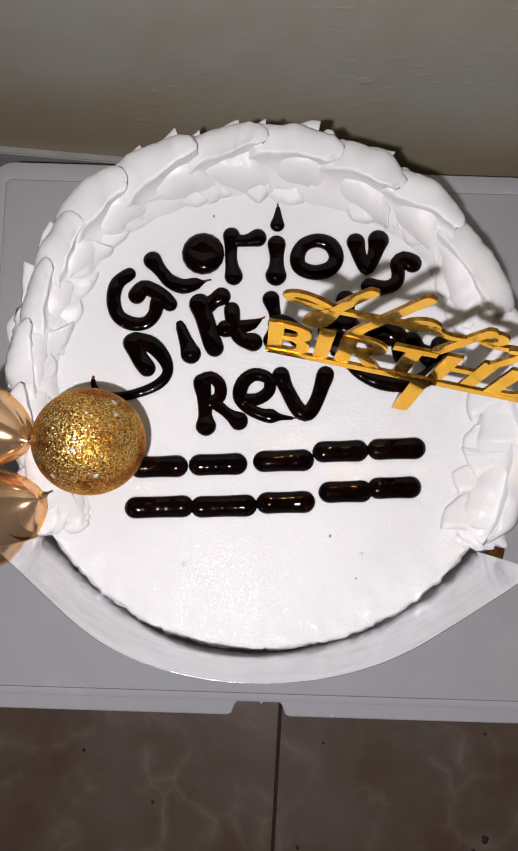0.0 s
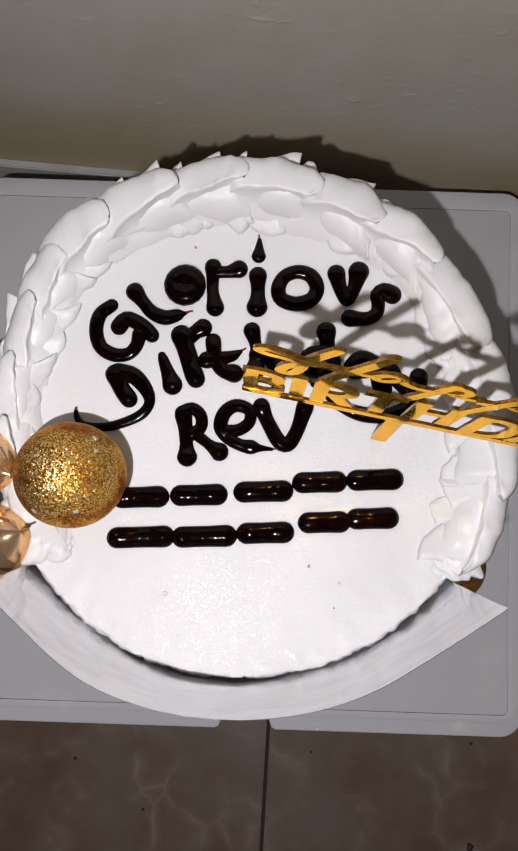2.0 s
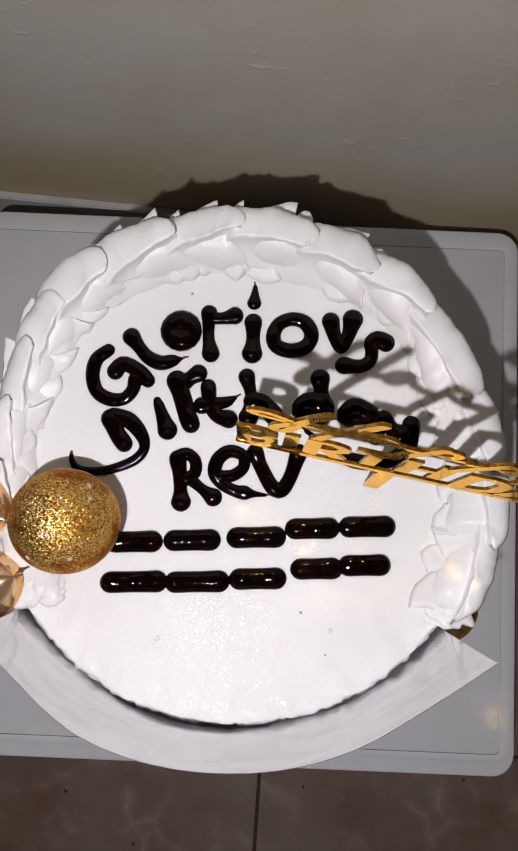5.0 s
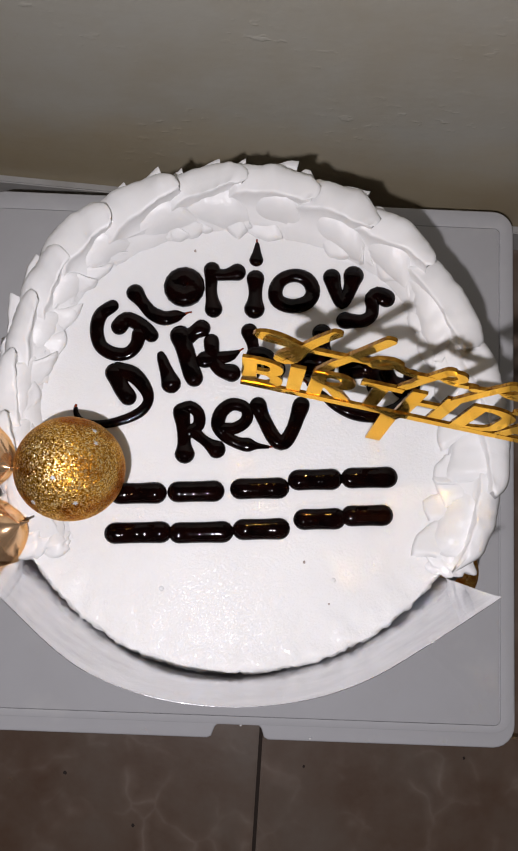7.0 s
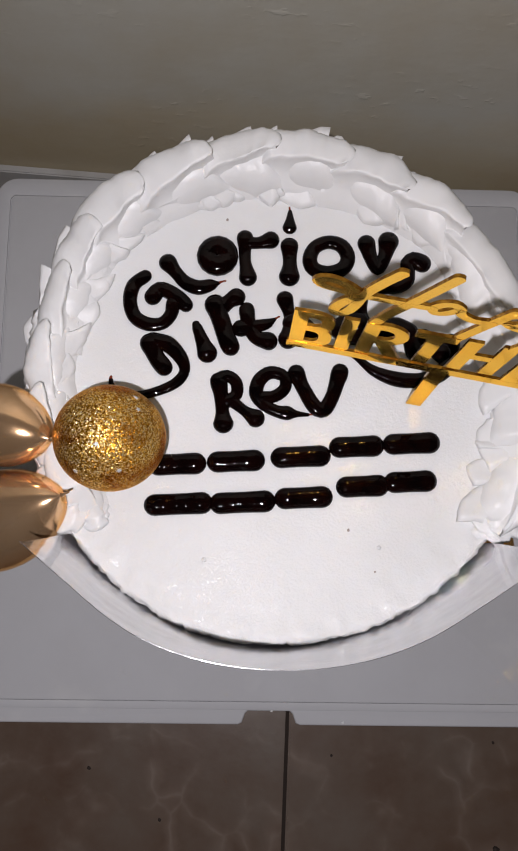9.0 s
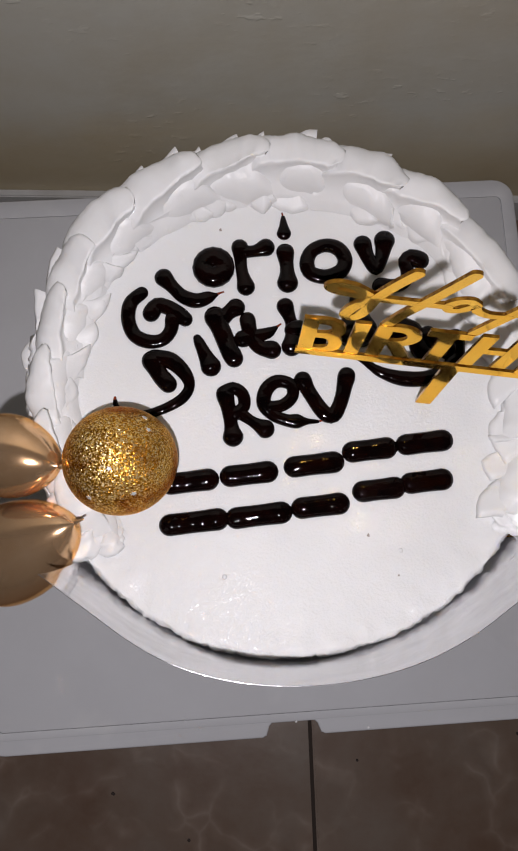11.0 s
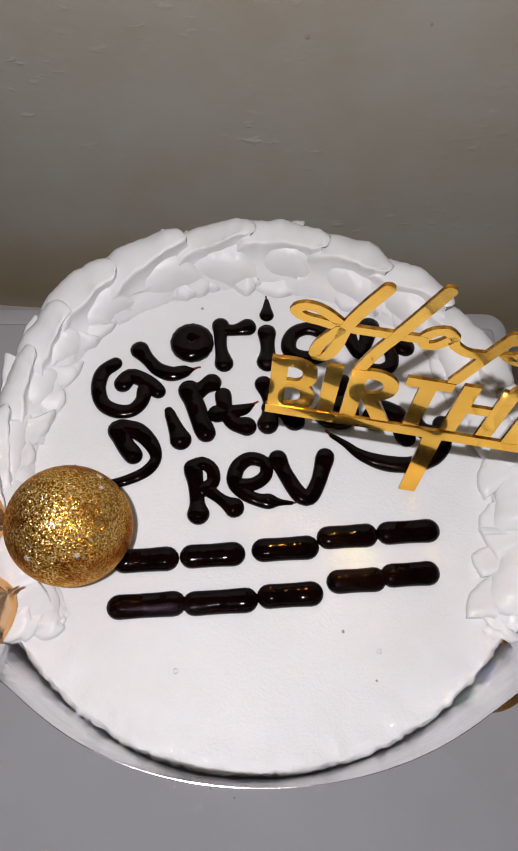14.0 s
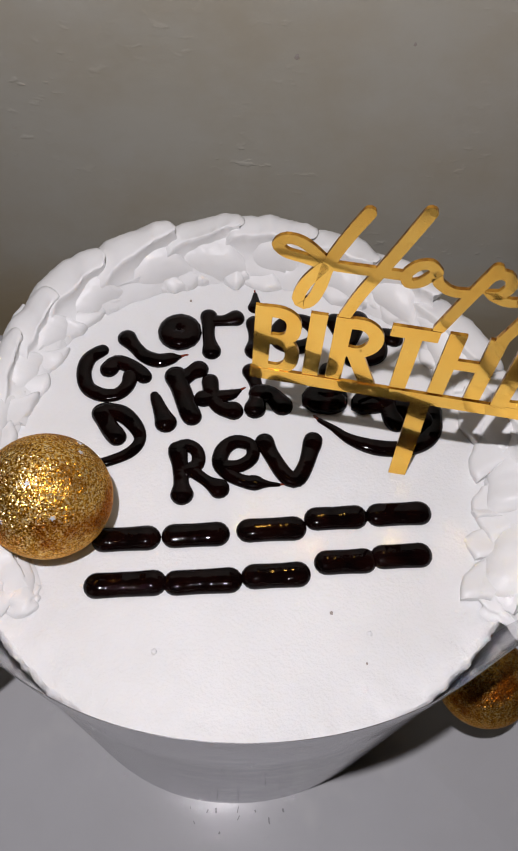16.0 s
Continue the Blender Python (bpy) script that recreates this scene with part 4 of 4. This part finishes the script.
ball("glitter_ball", (-0.0641, -0.0324, 0.2742), 0.0211, GLITTER, "gold glitter ball on the cream beside the writing", "decorative ball", 0.04)
SILVER, *_ = mat("silver_foil", (0.62, 0.62, 0.64), 0.4, 0.35)


def star_flakes(thing, radius, ways):
    for i, way in enumerate(ways):
        bm = bmesh.new()
        rim = []
        for k in range(10):
            a = math.pi * k / 5 + i
            r = 0.0011 if k % 2 == 0 else 0.0005
            rim.append((r * math.cos(a), r * math.sin(a)))
        loft(bm, [[(x, y, z) for x, y in rim] for z in (-0.0002, 0.00015)])
        flake = part("star_flake", bm, SILVER, thing, "tiny silver foil star", smooth=False)
        d = Vector(way).normalized()
        flake.matrix_basis = Matrix.Translation(d * radius * 1.001) @ d.to_track_quat("Z", "Y").to_matrix().to_4x4()


star_flakes(bpy.data.objects["glitter_ball"], 0.0211, ((0.58, 0.42, 0.70), (-0.04, -0.26, 0.96), (-0.44, -0.69, 0.57), (0.33, -0.66, 0.68), (0.5, 0.66, 0.55)))
side = ball("glitter_ball", (0.1110, -0.0625, 0.158), 0.0207, GLITTER, "gold glitter ball stuck low in the side of the cake", "decorative ball")
side.matrix_basis = pose(0.1115, -0.0625, 0.161, 0, -68, -28)


def pear(centre, tip, radius, label):
    c, t = Vector(centre), Vector(tip)
    axis = t - c
    length = axis.length
    thing = empty("mini_balloon", Matrix.Translation(c) @ axis.to_track_quat("Z", "Y").to_matrix().to_4x4(), label=label, category="balloon", group="gold balloons beside the cake")
    prof = [(0.0, -radius)]
    for i in range(1, 21):
        g = math.pi * i / 40
        prof.append((radius * math.sin(g), -radius * math.cos(g)))
    for i in range(1, 17):
        s = i / 16
        prof.append((radius * max(0.0, 1 - s ** 2.0) ** 0.78 + 0.0007 * s, length * (0.01 + 0.98 * s)))
    prof += [(0.0005, length + 0.0004), (0.0, length + 0.0005)]
    part("balloon_skin", revolve(bmesh.new(), prof, 56), CHROME, thing, sharp=0)
    knot = [(0.0, length), (0.0006, length + 0.0004), (0.0010, length + 0.0012), (0.0010, length + 0.0018), (0.0005, length + 0.0024), (0.0004, length + 0.0055), (0.0, length + 0.0058)]
    part("knot", revolve(bmesh.new(), knot, 16), CHROME, thing, sharp=0)
    return thing


pear((-0.1110, -0.0270, 0.262), (-0.0875, -0.0338, 0.2745), 0.0165, "chrome gold mini balloon with its knot on the cream border")
pear((-0.1145, -0.0655, 0.243), (-0.0815, -0.0552, 0.2725), 0.0205, "larger chrome gold mini balloon beside the glitter ball")


# ---- floor tiles ----
def tiles():
    size, gap, x0, y0 = 0.40, 0.0027, 0.0268, -0.58
    bm = bmesh.new()
    slab(bm, -size / 2 + gap / 2, size / 2 - gap / 2, -size / 2 + gap / 2, size / 2 - gap / 2, -0.003, 0.0, 0.0012)
    me = finish(bm, "floor_tile", TILE, False)
    for i in range(-3, 3):
        for j in range(-3, 2):
            ob = new("floor_tile", me)
            ob.parent = GROUND
            ob.location = (x0 + (i + 0.5) * size, y0 + (j + 0.5) * size, 0)
            ob.rotation_euler = (0, 0, math.pi * ((i + j) % 2))


tiles()


# ---- specks on the floor, crumbs on the lid ----
def pebble(name, x, y, z, r, material, parent=None):
    bm = bmesh.new()
    bmesh.ops.create_icosphere(bm, subdivisions=2, radius=r)
    for q in bm.verts:
        q.co *= 1 + 0.6 * noise.noise(q.co * (1.4 / r) + Vector((x * 90, y * 90, 0)))
        q.co.z *= 0.5
    ob = part(name, bm, material, parent)
    ob.location = (x, y, z + r * 0.3)
    return ob


GRIME, *_ = mat("dark_grime", (0.03, 0.02, 0.016), 0.8)
for x, y, r in ((0.176, -0.269, 0.0026), (0.168, -0.277, 0.0013), (0.044, -0.282, 0.0014), (-0.060, -0.258, 0.0011), (-0.112, -0.226, 0.0013), (0.059, -0.211, 0.0009), (0.175, -0.198, 0.0010)):
    pebble("speck", x, y, 0.0, r, GRIME, GROUND)
for x, y, r in ((0.011, -0.1655, 0.0007), (0.054, -0.1705, 0.0008)):
    tagged(pebble("cream_crumb", x, y, BOX - 0.0008, r, RUFFLE), "tiny white crumb of cream on the grey box lid", "crumb", "crumbs on the box lid")
